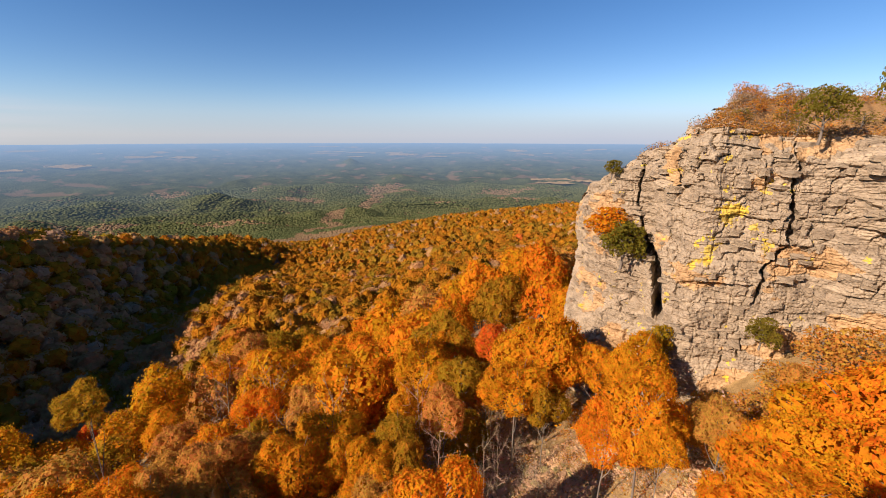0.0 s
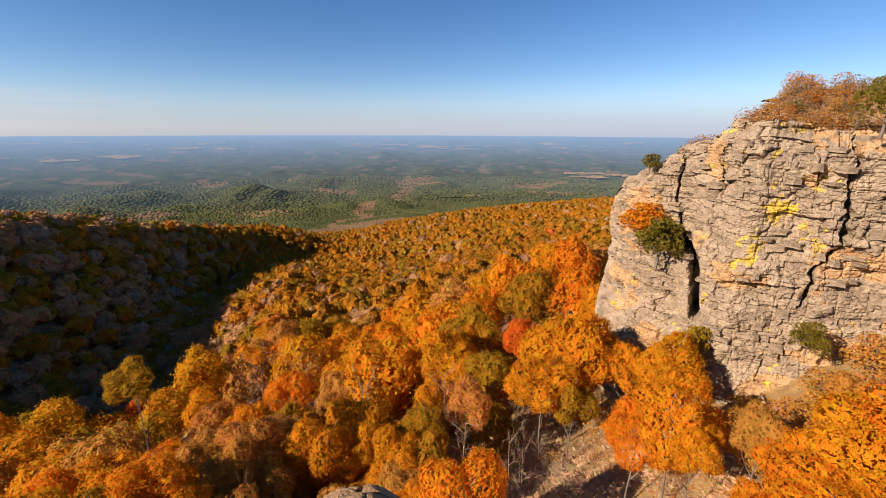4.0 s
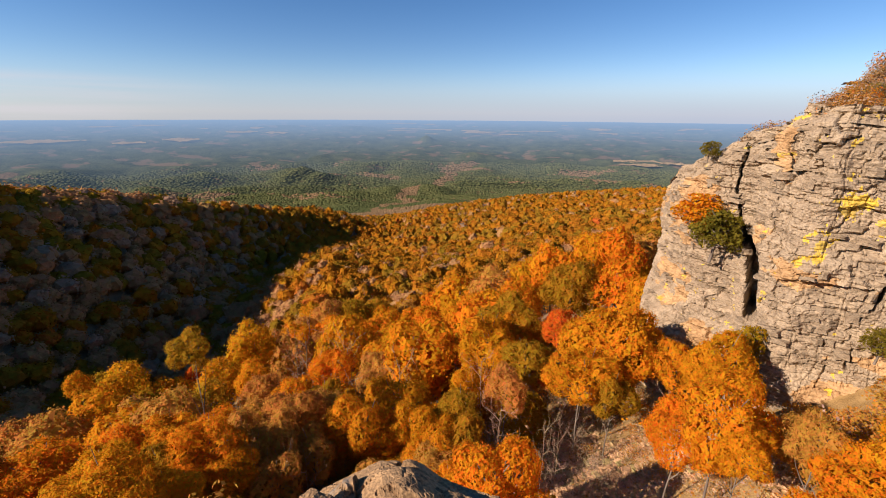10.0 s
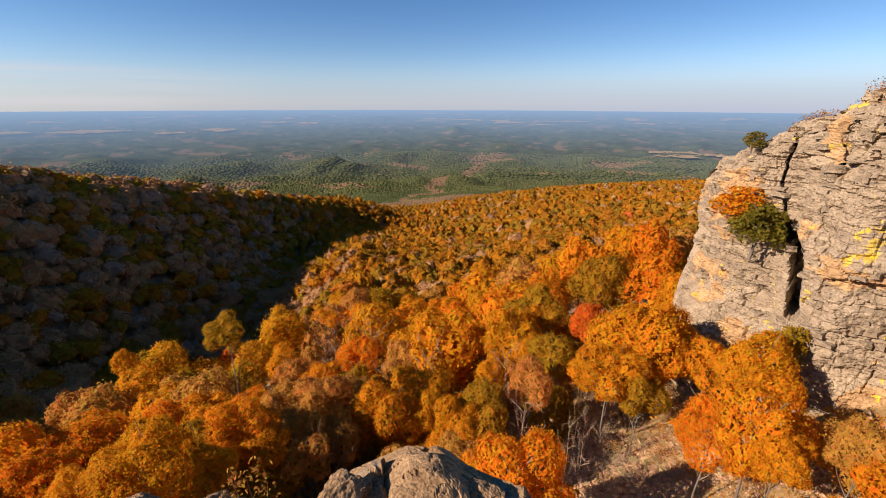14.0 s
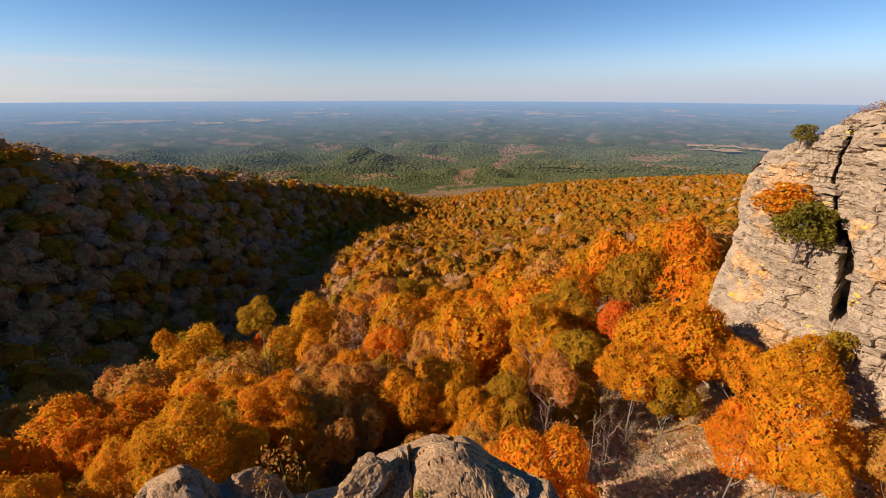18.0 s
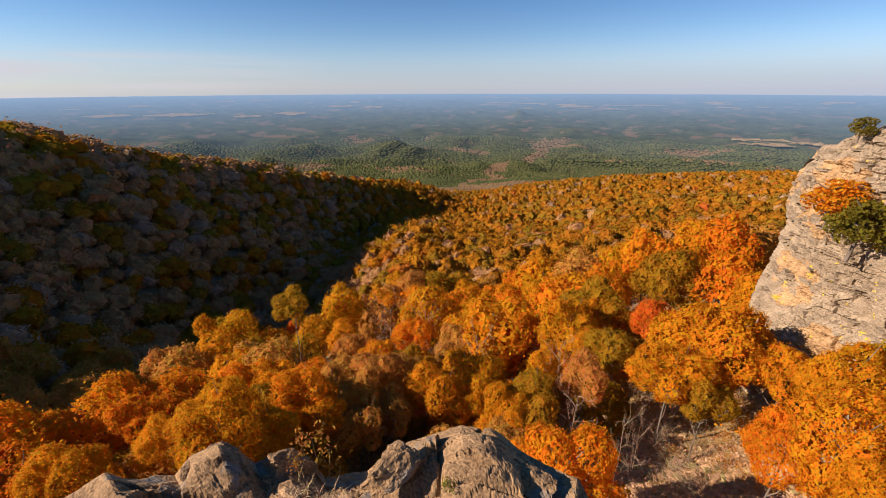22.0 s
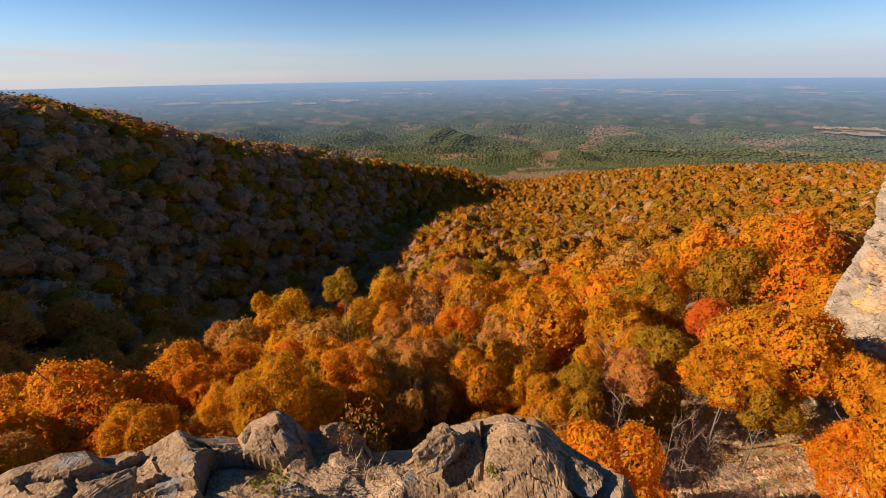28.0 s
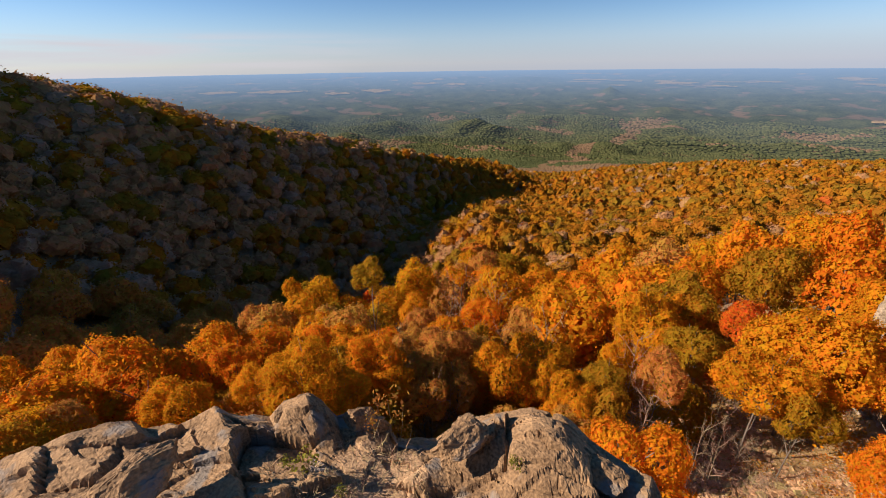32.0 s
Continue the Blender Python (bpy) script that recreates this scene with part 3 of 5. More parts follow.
lie = even[None, :] * (1 - edge_) + sky_z[None, :] * edge_
ZB = hump - 1.66 + (lie + 1.66) * stand + crag * (0.18 + 0.82 * step(-45, -25, bd) * (1 - step(100, 118, bd)))[None, :] * step(0.35, 1.2, RB) * (1 - 0.75 * nearing) * (1 - 0.7 * soil) - 0.03 * nearing - step(0.70, 1.0, q) ** 1.2 * 27
fb = sheet_faces(*XB.shape)
mb, nb = np.broadcast_to(bd[None, :], RB.shape).reshape(-1)[fb].mean(1), RB.reshape(-1)[fb].mean(1)
xb, yb = XB.reshape(-1)[fb].mean(1), YB.reshape(-1)[fb].mean(1)
earthy = (np.exp(-((mb - 53) / 10) ** 2 - ((nb - 1.85) / 0.42) ** 2) + (fractal(xb / 0.2, yb / 0.2, 3.0, 4) - 0.5) * 1.1 > 0.50).astype(int)
bluff = new("bluff", mesh_from("bluff", np.stack([XB, YB, ZB], -1).reshape(-1, 3), fb, [LEDGE, EARTH], False, earthy))
tagged(bluff, "craggy tan and grey sandstone edge of the bluff", "rock", kind="structure")


def boulder(name, heading, distance, top, size, turn, seed, label, mat, tip=0, lean=0):
    """A rough block of rock whose top stands at the given height."""
    bm = bmesh.new()
    bmesh.ops.create_icosphere(bm, subdivisions=5, radius=1)
    co = np.array([w.co for w in bm.verts])
    rs = np.random.default_rng(seed)
    # flat faces cut by planes, then roughened
    for _ in range(18):
        n = rs.normal(size=3)
        n /= np.linalg.norm(n)
        lim = rs.uniform(0.42, 0.8)
        over = np.maximum(co @ n - lim, 0)
        co -= over[:, None] * n * 0.93
    co *= 1 - np.abs(fractal(co[:, 0] * 2.6, co[:, 1] * 2.6 + seed, co[:, 2] * 2.6, 4) - 0.5)[:, None] * 0.5
    co *= 1 + (fractal(co[:, 0] * 1.7 + seed, co[:, 1] * 1.7, co[:, 2] * 1.7, 4) - 0.5)[:, None] * 0.55
    co += (np.stack([fractal(co[:, 0] * 7 + c, co[:, 1] * 7 + seed, co[:, 2] * 7, 5, 0.65) for c in (3, 33, 63)], -1) - 0.5) * 0.16
    co *= np.array(size)
    co = co @ np.array(pose(0, 0, 0, lean, tip, 0).to_3x3()).T
    for w, c in zip(bm.verts, co):
        w.co = c
    me = bpy.data.meshes.new(name)
    bm.to_mesh(me)
    bm.free()
    me.materials.append(mat)
    ob = new(name, me)
    x, y = at(heading, distance)
    ob.matrix_world = pose(x, y, top - co[:, 2].max(), 0, 0, turn)
    return tagged(ob, label, "rock", "boulders on the bluff edge")


# heading, distance, height of the top, half sizes, turn, tip to the right, lean, seed
BOULDERS = ((52.2, 2.5, -2.40, (0.24, 0.16, 0.13), 50, 6, 0, 3), (62.2, 2.7, -2.34, (0.27, 0.22, 0.2), 62, 10, -16, 4), (84, 2.5, -2.0, (0.34, 0.2, 0.2), 84, -6, 10, 6), (34, 1.95, -2.13, (0.26, 0.2, 0.16), 40, -6, 10, 2), (9, 1.9, -2.22, (0.22, 0.18, 0.14), 14, 10, 0, 8))
for h, d, top, size, turn, tip, lean, seed in BOULDERS:
    boulder("boulder", h, d, top, size, turn, seed, "rough grey and tan sandstone boulder on the bluff edge", LEDGE, tip, lean)


# ---- trees ----
def crown_leaves(seed, count, leaf, lobes=11, wide=1.0, low=0.08, spread=0.95, full_=0.55):
    """Leaf quads on the rounded boughs of a crown one metre high; returns corners (count, 4, 3)."""
    rs = np.random.default_rng(seed)
    up = 1 - 1.45 * (np.arange(lobes) + 0.5) / lobes
    turn = np.arange(lobes) * 2.39996 + rs.uniform(-0.4, 0.4, lobes)
    side = np.sqrt(np.maximum(1 - up * up, 0))
    push = rs.uniform(0.75, 1.12, lobes)
    mid_ = (0.83 + low) / 2
    cen = np.stack([np.cos(turn) * side * push * 0.34 * wide, np.sin(turn) * side * push * 0.33 * wide, mid_ + up * push * (0.84 - mid_)], -1)
    rad = rs.uniform(0.7, 1.3, lobes) * full_ / math.sqrt(lobes)
    pick = rs.choice(lobes, count, p=rad ** 2 / (rad ** 2).sum())
    d = rs.normal(size=(count, 3))
    d[:, 2] += 0.45
    d /= np.linalg.norm(d, axis=1)[:, None]
    pos = cen[pick] + d * (rad[pick] * rs.uniform(0.5, 1.06, count) ** 0.5)[:, None] * np.array((1.12, 1.12, 0.92))
    n = d + rs.normal(size=(count, 3)) * spread
    n /= np.linalg.norm(n, axis=1)[:, None]
    t = np.cross(n, rs.normal(size=(count, 3)))
    t /= np.linalg.norm(t, axis=1)[:, None]
    b = np.cross(n, t)
    sz = (leaf * rs.uniform(0.6, 1.3, count))[:, None]
    return np.stack([pos - t * sz, pos - b * sz * 0.62, pos + t * sz, pos + b * sz * 0.62], 1)


def tube(points, radii_, sides=5):
    """A tapered limb along points; returns vertices and quads."""
    pts = np.asarray(points, float)
    dirs = np.gradient(pts, axis=0)
    dirs /= np.linalg.norm(dirs, axis=1)[:, None] + 1e-9
    ref = np.where(np.abs(dirs[:, 2:3]) < 0.9, np.array([[0, 0, 1.0]]), np.array([[1.0, 0, 0]]))
    a = np.cross(dirs, ref)
    a /= np.linalg.norm(a, axis=1)[:, None] + 1e-9
    b = np.cross(dirs, a)
    ang = np.linspace(0, 2 * math.pi, sides, endpoint=False)
    ring = a[:, None] * np.cos(ang)[None, :, None] + b[:, None] * np.sin(ang)[None, :, None]
    vs = (pts[:, None] + ring * np.asarray(radii_)[:, None, None]).reshape(-1, 3)
    n = len(pts)
    idx = np.arange(n * sides).reshape(n, sides)
    nxt = np.roll(idx, -1, 1)
    return vs, np.stack([idx[:-1], nxt[:-1], nxt[1:], idx[1:]], -1).reshape(-1, 4)


def joined(pieces):
    vs, fs, o = [], [], 0
    for a, b in pieces:
        vs.append(a)
        fs.append(b + o)
        o += len(a)
    return np.concatenate(vs), np.concatenate(fs)


def limbs(seed, levels=1, count=7, reach=0.30, start=0.30, thick=0.016, top=0.80):
    """A trunk with limbs for a tree one metre high; more levels for a bare one."""
    rs = np.random.default_rng(seed)
    lean = rs.uniform(-0.05, 0.05, 2)
    zs = np.linspace(-0.06, top, 7)
    trunk = np.stack([lean[0] * zs + 0.012 * np.sin(zs * 9 + seed), lean[1] * zs + 0.012 * np.cos(zs * 7), zs], -1)
    out_ = [tube(trunk, np.linspace(thick, thick * 0.3, 7), 7)]

    def grow(base, way, length, r, level):
        n = 4
        pts = [base]
        w = way.copy()
        for _ in range(n - 1):
            w = w + rs.normal(size=3) * 0.16 + np.array((0, 0, 0.07))
            w /= np.linalg.norm(w)
            pts.append(pts[-1] + w * length / (n - 1))
        out_.append(tube(pts, np.linspace(r, r * 0.3, n), 3 if level < levels or levels > 1 else 5))
        if level > 0:
            for _ in range(4):
                p = rs.integers(1, n)
                side = w + rs.normal(size=3) * 0.65
                side /= np.linalg.norm(side)
                grow(np.array(pts[p]), side, length * rs.uniform(0.4, 0.62), r * 0.5, level - 1)

    for c in range(count):
        h = start + (top - start) * (c + rs.uniform(0, 0.8)) / count
        base = np.array([np.interp(h, zs, trunk[:, k]) for k in range(3)])
        a = c * 2.4 + rs.uniform(-0.5, 0.5)
        way = np.array((math.cos(a), math.sin(a), rs.uniform(0.45, 1.1)))
        grow(base, way / np.linalg.norm(way), reach * rs.uniform(0.8, 1.2) * (1.15 - 0.6 * (h - start)), thick * 0.5, levels)
    return out_[0], joined(out_[1:])


def quads_mesh(name, q, mat):
    return mesh_from(name, q.reshape(-1, 3), np.arange(len(q) * 4).reshape(-1, 4), mat)


def dome(seed, splits, lobes, rough=1.0):
    """The body of a crown one metre high and wide: boughs bulging out of a rounded middle; returns corners of loose sprays (n, 3, 3)."""
    rs = np.random.default_rng(seed)
    bm = bmesh.new()
    bmesh.ops.create_icosphere(bm, subdivisions=splits, radius=1)
    d = np.array([w.co for w in bm.verts])
    tri = np.array([[w.index for w in f.verts] for f in bm.faces])
    bm.free()
    # a few great boughs, and many small ones out of them
    boughs = 8 + seed % 4
    up = 1 - 1.45 * (np.arange(boughs) + 0.5) / boughs
    turn = np.arange(boughs) * 2.39996 + rs.uniform(-0.6, 0.6, boughs)
    side = np.sqrt(np.maximum(1 - up * up, 0))
    big = np.stack([np.cos(turn) * side * rs.uniform(0.8, 1.15), np.sin(turn) * side, up * 0.95], -1) * rs.uniform(0.20, 0.31, boughs)[:, None]
    wide_ = rs.uniform(0.15, 0.215, boughs)
    of = rs.integers(0, boughs, lobes)
    way_ = rs.normal(size=(lobes, 3)) + big[of] * 5 + np.array((0, 0, 0.3))
    way_ /= np.linalg.norm(way_, axis=1)[:, None]
    cen = np.concatenate([big, big[of] + way_ * (wide_[of] * 0.85)[:, None]])
    rad = np.concatenate([wide_, rs.uniform(0.05, 0.095, lobes)])
    dot = d @ cen.T
    inside = dot ** 2 - (cen ** 2).sum(1)[None, :] + rad[None, :] ** 2
    reach = np.where((inside > 0) & (dot > 0), dot + np.sqrt(np.maximum(inside, 0)), 0).max(1)
    r = np.maximum(reach, 0.25) + (fractal(d[:, 0] * 8 + seed, d[:, 1] * 8, d[:, 2] * 8, 3) - 0.5) * 0.07 * rough
    full = d * r[:, None] * np.array((1, 1, 1.02)) + np.array((0, 0, 0.46))
    seen = d[tri].mean(1)[:, 2] > -0.72
    three_ = full[tri[seen]]
    mid = three_.mean(1, keepdims=True)
    size_ = np.linalg.norm(three_ - mid, axis=2).mean()
    away = (mid - (0, 0, 0.4)) / np.linalg.norm(mid - (0, 0, 0.4), axis=2, keepdims=True)
    return mid + (three_ - mid) * rs.uniform(0.95, 1.4, (len(mid), 1, 1)) + away * rs.normal(0, 0.22, (len(mid), 3, 1)) * size_ * rough


def sprays(three_, count, leaf, seed, spread=0.75):
    """Leaves standing on the body of a crown; returns corners (count, 4, 3)."""
    rs = np.random.default_rng(seed)
    n0 = np.cross(three_[:, 1] - three_[:, 0], three_[:, 2] - three_[:, 0])
    area = np.linalg.norm(n0, axis=1) + 1e-9
    n0 = n0 / area[:, None]
    out_way = three_.mean(1) - np.array((0, 0, 0.35))
    n0 = n0 * np.sign((n0 * out_way).sum(1))[:, None] + 0.7 * out_way / np.linalg.norm(out_way, axis=1)[:, None]
    pick = rs.choice(len(three_), count, p=area / area.sum())
    w = rs.dirichlet((1, 1, 1), count)
    n = n0[pick] + rs.normal(size=(count, 3)) * spread
    n /= np.linalg.norm(n, axis=1)[:, None]
    pos = (three_[pick] * w[:, :, None]).sum(1) + n0[pick] * rs.gamma(1.4, leaf * 0.5, count)[:, None]
    t = np.cross(n, rs.normal(size=(count, 3)))
    t /= np.linalg.norm(t, axis=1)[:, None]
    b = np.cross(n, t)
    sz = (leaf * rs.uniform(0.6, 1.3, count))[:, None]
    return np.stack([pos - t * sz, pos - b * sz * 0.66, pos + t * sz, pos + b * sz * 0.66], 1)


def crown_mesh(seed, splits, lobes, count, leaf, mat):
    body = dome(seed, splits, lobes)
    q = sprays(body, count, leaf, seed + 1)
    # gaps between the sprays let the light through
    body = (body[np.random.default_rng(seed).uniform(0, 1, len(body)) < 0.58] - (0, 0, 0.42)) * 0.98 + (0, 0, 0.42)
    v_ = np.concatenate([body.reshape(-1, 3), q.reshape(-1, 3)])
    k = len(body) * 3
    f4 = k + np.arange(count * 4).reshape(-1, 4)
    return mesh_from("crown", v_, np.concatenate([np.arange(k).reshape(-1, 3), f4[:, [0, 1, 2]], f4[:, [0, 2, 3]]]), mat)


TINTS = {"orange": ORANGE, "golden": GOLD, "yellow-green": OLIVE, "rust-brown": RUST, "red": RED}
near_crowns, mid_crowns, trunk_meshes = {}, {}, []
for s in range(4):
    stem_, arms = limbs(40 + s, 0)
    trunk_meshes.append((mesh_from("trunk", *stem_, BARK, True), mesh_from("branchwork", *arms, BARK, True)))
for t, m in TINTS.items():
    near_crowns[t] = [crown_mesh(100 + 7 * s, 4, 70, 7200, 0.0118, m) for s in range(3)]
    mid_crowns[t] = [crown_mesh(200 + 7 * s, 4, 50, 1900, 0.018, m) for s in range(3)]
close_crowns = {t: [crown_mesh(150 + 9 * s, 5, 90, 9500, 0.0092, TINTS[t]) for s in range(2)] for t in ("orange", "golden")}
BARE = [[mesh_from(n, *p, TWIG) for n, p in zip(("trunk", "branchwork"), limbs(60 + s, 2, 9, 0.30, 0.22, 0.011, 0.9))] for s in range(3)]

SHRUBS = [mesh_from("bare_shrub", *joined(limbs(90 + s, 2, 10, 0.42, 0.02, 0.012, 0.5)), TWIG) for s in range(2)]


def plant(tint, x, y, tall, wide, seed, near, z=None):
    root = new("broadleaf_tree" if tint != "bare" else "bare_tree")
    z = float(ground_height(x, y)) if z is None else z
    root.matrix_world = Matrix.LocRotScale((x, y, z), Euler((0, 0, seed * 1.7)), (1, 1, 1))
    if tint == "bare":
        child("trunk", BARE[seed % 3][0], root).scale = (wide, wide, tall)
        twigs = child("branchwork", BARE[seed % 3][1], root)
        twigs.scale = (wide, wide, tall)
        tagged(twigs, kind="stuff")
        tagged(root, "leafless grey-brown tree on the wooded slope", "tree", "trees on the slope")
        return root
    deep_ = min(tall * 0.95, wide * (1.0 + 0.25 * (seed * 0.37 % 1)))
    child("trunk", trunk_meshes[seed % 4][0], root).scale = (wide, wide, tall)
    if near and math.hypot(x, y) < 50:
        arms = child("branchwork", trunk_meshes[seed % 4][1], root)
        arms.scale = (wide, wide, tall)
        tagged(arms, kind="stuff")
    if near and tint in close_crowns and math.hypot(x, y) < 29:
        crown = child("crown", close_crowns[tint][seed % 2], root)
    else:
        crown = child("crown", (near_crowns if near and math.hypot(x, y) < 62 else mid_crowns)[tint][seed % 3], root)
    crown.location, crown.scale = (0, 0, tall - deep_), (wide, wide, deep_)
    tagged(root, f"broadleaf tree with {tint} autumn leaves on the wooded slope", "tree", "trees on the slope")
    return root


TURN = int(np.argmax(HC[0]))


def in_cliff(x, y):
    """Behind the face of the cliff, or within reach of its foot."""
    h, r = np.degrees(np.arctan2(-x, y)), np.hypot(x, y)
    lim = np.interp(h, HC[0][:TURN], RC[0][:TURN])
    return (h < -18.3) & (r > lim - 3.5)


def tint_for(x, y, u, n1, n2):
    h, r = np.degrees(np.arctan2(-x, y)), np.hypot(x, y)
    left = step(24, 40, h - 0.02 * (r - 200))
    far_gold = step(120, 330, r) * (1 - left)
    shy = 0.5 * (1 - 0.7 * left)
    w = np.stack([0.46 - 0.34 * left - 0.20 * far_gold + shy * (n1 - 0.5), 0.26 + 0.16 * far_gold - 0.20 * left, 0.12 + 0.08 * left + 0.24 * far_gold + 0.8 * shy * (n2 - 0.5),
                  0.09 + 0.52 * left - 0.02 * far_gold, 0.045 - 0.035 * left - 0.035 * far_gold, 0.06 + 0.10 * left - 0.7 * shy * (n1 - 0.5) * (1 - far_gold) - 0.05 * far_gold], -1).clip(0.01, 1)
    c = np.cumsum(w / w.sum(-1, keepdims=True), -1)
    return (u[..., None] > c).sum(-1)


NAMES = ["orange", "golden", "yellow-green", "rust-brown", "red", "bare"]


def scatter(r0, r1, gap, seed, h0=-24, h1=98):
    rs = np.random.default_rng(seed)
    g = np.arange(-r1, r1, gap)
    x, y = (a.ravel() for a in np.meshgrid(g, g))
    x, y = x + rs.uniform(-0.42, 0.42, len(x)) * gap, y + rs.uniform(-0.42, 0.42, len(x)) * gap
    h, r = np.degrees(np.arctan2(-x, y)), np.hypot(x, y)
    ok = (r > r0) & (r < r1) & (h > h0) & (h < h1) & ~in_cliff(x, y)
    x, y = x[ok], y[ok]
    u = rs.uniform(0, 1, len(x))
    return x, y, tint_for(x, y, u, grain(x / 38, y / 38, 4.0), grain(x / 55, y / 55, 9.0)), rs


# trees that stand out: tint, heading and angle of the top, width as an angle
MARKED = []
# the row of trees below the bluff
MARKED += [("orange", 83.3, -26.5, 6.5), ("golden", 80.4, -28.8, 4.4), ("orange", 75.0, -29.4, 7.6), ("orange", 70.0, -31.6, 5.1), ("golden", 73.3, -33.6, 7.5), ("orange", 65.8, -31.8, 6.6), ("orange", 63.8, -35.2, 6.9),
           ("golden", 57.1, -34.5, 10.8), ("orange", 45.3, -34.5, 8.2), ("orange", 53.3, -32.3, 6.3), ("golden", 86.2, -28.6, 4.2), ("orange", 42.6, -38.8, 5.9), ("golden", 51.0, -38.5, 7.1), ("orange", 88.2, -24.5, 5.4),
           ("golden", 91.2, -23.8, 4.8)]
# the wooded shoulder beside the ravine
MARKED += [("golden", 51.9, -25.9, 5.1), ("golden", 56.2, -25.9, 2.7), ("golden", 55.4, -27.8, 5.6), ("yellow-green", 58.1, -29.0, 4.0), ("rust-brown", 52.7, -30.4, 4.0), ("golden", 61.9, -31.7, 2.9), ("golden", 56.6, -33.1, 6.5),
           ("orange", 44.9, -34.4, 6.4), ("yellow-green", 50.7, -35.8, 5.3), ("orange", 41.3, -38.2, 4.3), ("orange", 49.3, -39.1, 4.3), ("golden", 37.5, -25.4, 5.9), ("golden", 42.3, -28.4, 5.5), ("golden", 38.2, -30.0, 5.2),
           ("rust-brown", 37.4, -31.8, 5.2), ("rust-brown", 36.8, -35.0, 7.2), ("golden", 40.7, -35.1, 5.0), ("golden", 33.2, -32.8, 6.1), ("yellow-green", 45.0, -24.7, 4.4), ("yellow-green", 44.2, -27.9, 2.0), ("red", 45.3, -29.0, 1.6),
           ("rust-brown", 31.2, -36.7, 6.2)]
# the slope in the middle
MARKED += [("golden", 25.1, -25.9, 7.8), ("golden", 20.1, -26.8, 5.3), ("orange", 27.1, -30.2, 5.8), ("orange", 12.3, -26.0, 6.2), ("golden", 18.3, -25.6, 4.6), ("rust-brown", 13.7, -29.1, 5.8), ("red", 11.4, -31.9, 3.2),
           ("yellow-green", 8.0, -27.5, 4.6), ("golden", 2.9, -26.5, 8.3), ("orange", 6.0, -33.4, 4.5), ("yellow-green", 7.5, -36.7, 5.9), ("golden", 23.3, -37.0, 9.4), ("golden", 17.6, -34.9, 8.2), ("orange", 15.6, -38.5, 7.0),
           ("yellow-green", 28.8, -34.4, 4.9), ("rust-brown", -0.2, -33.4, 6.6), ("golden", 0.0, -30.4, 5.2), ("orange", 0.7, -42.6, 13.2), ("orange", 8.7, -45.7, 6.2), ("rust-brown", 20.3, -31.5, 6.7), ("yellow-green", -3.2, -29.3, 6.5)]
# the trees beside the cliff
MARKED += [("golden", 7.4, -20.9, 8.5), ("rust-brown", 2.1, -19.9, 7.6), ("golden", 4.8, -23.5, 6.9), ("orange", -5.8, -16.2, 7.1), ("yellow-green", -8.6, -17.8, 7.6), ("orange", -10.9, -13.9, 6.3), ("orange", -14.2, -13.3, 6.0),
           ("rust-brown", -16.2, -13.7, 5.2), ("yellow-green", -0.2, -23.7, 8.2), ("golden", -2.6, -18.4, 6.3), ("red", -7.9, -24.7, 5.6), ("red", -6.9, -32.4, 3.1), ("orange", -14.5, -17.4, 7.0), ("golden", -18.7, -18.7, 6.6),
           ("golden", -14.0, -22.9, 11.0), ("golden", -11.3, -29.1, 8.7), ("golden", -22.7, -26.1, 6.2), ("yellow-green", -15.9, -31.6, 5.7), ("golden", -18.4, -24.4, 7.3), ("orange", 10.7, -23.3, 5.4), ("golden", -1.3, -26.1, 5.9)]
# the trees below the face
MARKED += [("golden", -28.0, -23.5, 7.5), ("orange", -29.4, -28.0, 10.4), ("orange", -24.9, -32.1, 7.7), ("orange", -32.2, -32.5, 5.8), ("golden", -26.2, -26.0, 5.1), ("golden", -15.8, -23.6, 10.8), ("rust-brown", -38.4, -28.7, 5.7), ("rust-brown", -44.1, -22.7, 3.1)]
# leafless trees
MARKED += [("bare", 31.0, -28.2, 7.7), ("bare", 32.4, -30.2, 4.8), ("bare", 24.0, -34.1, 4.4), ("bare", 17.3, -32.5, 6.8), ("bare", 15.5, -35.5, 6.0), ("bare", 0.7, -37.6, 6.5), ("bare", 36.3, -41.6, 5.7),
           ("bare", 39.6, -41.5, 4.9), ("bare", 33.0, -42.9, 5.2), ("bare", -7.0, -38.9, 5.4), ("bare", -9.2, -39.2, 4.0), ("bare", 5.3, -38.3, 3.6), ("bare", 24.6, -30.4, 5.2), ("rust-brown", 36.7, -39.6, 4.5),
           ("rust-brown", 34.0, -40.8, 3.9), ("rust-brown", 40.2, -40.4, 3.7), ("bare", 63.4, -32.1, 2.8), ("bare", 3.8, -32.1, 6.0)]


def standing(h, e, wide):
    """Where a tree stands on the slope whose top shows at that angle; its distance, width and height."""
    r = np.arange(18, 120, 0.5)
    w = 2 * r / math.cos(radians(e)) * math.tan(radians(wide / 2))
    x, y = -math.sin(radians(h)) * r, math.cos(radians(h)) * r
    tall = r * math.tan(radians(e)) - ground_height(x, y) + 0.3
    off = np.abs(tall - 1.1 * w - 5) + 0.5 * np.abs(w - 7.5) + 100 * ((tall < 6) | (tall > 19))
    k = int(np.argmin(off))
    return float(r[k]), float(w[k]), float(np.clip(tall[k], 6, 19))


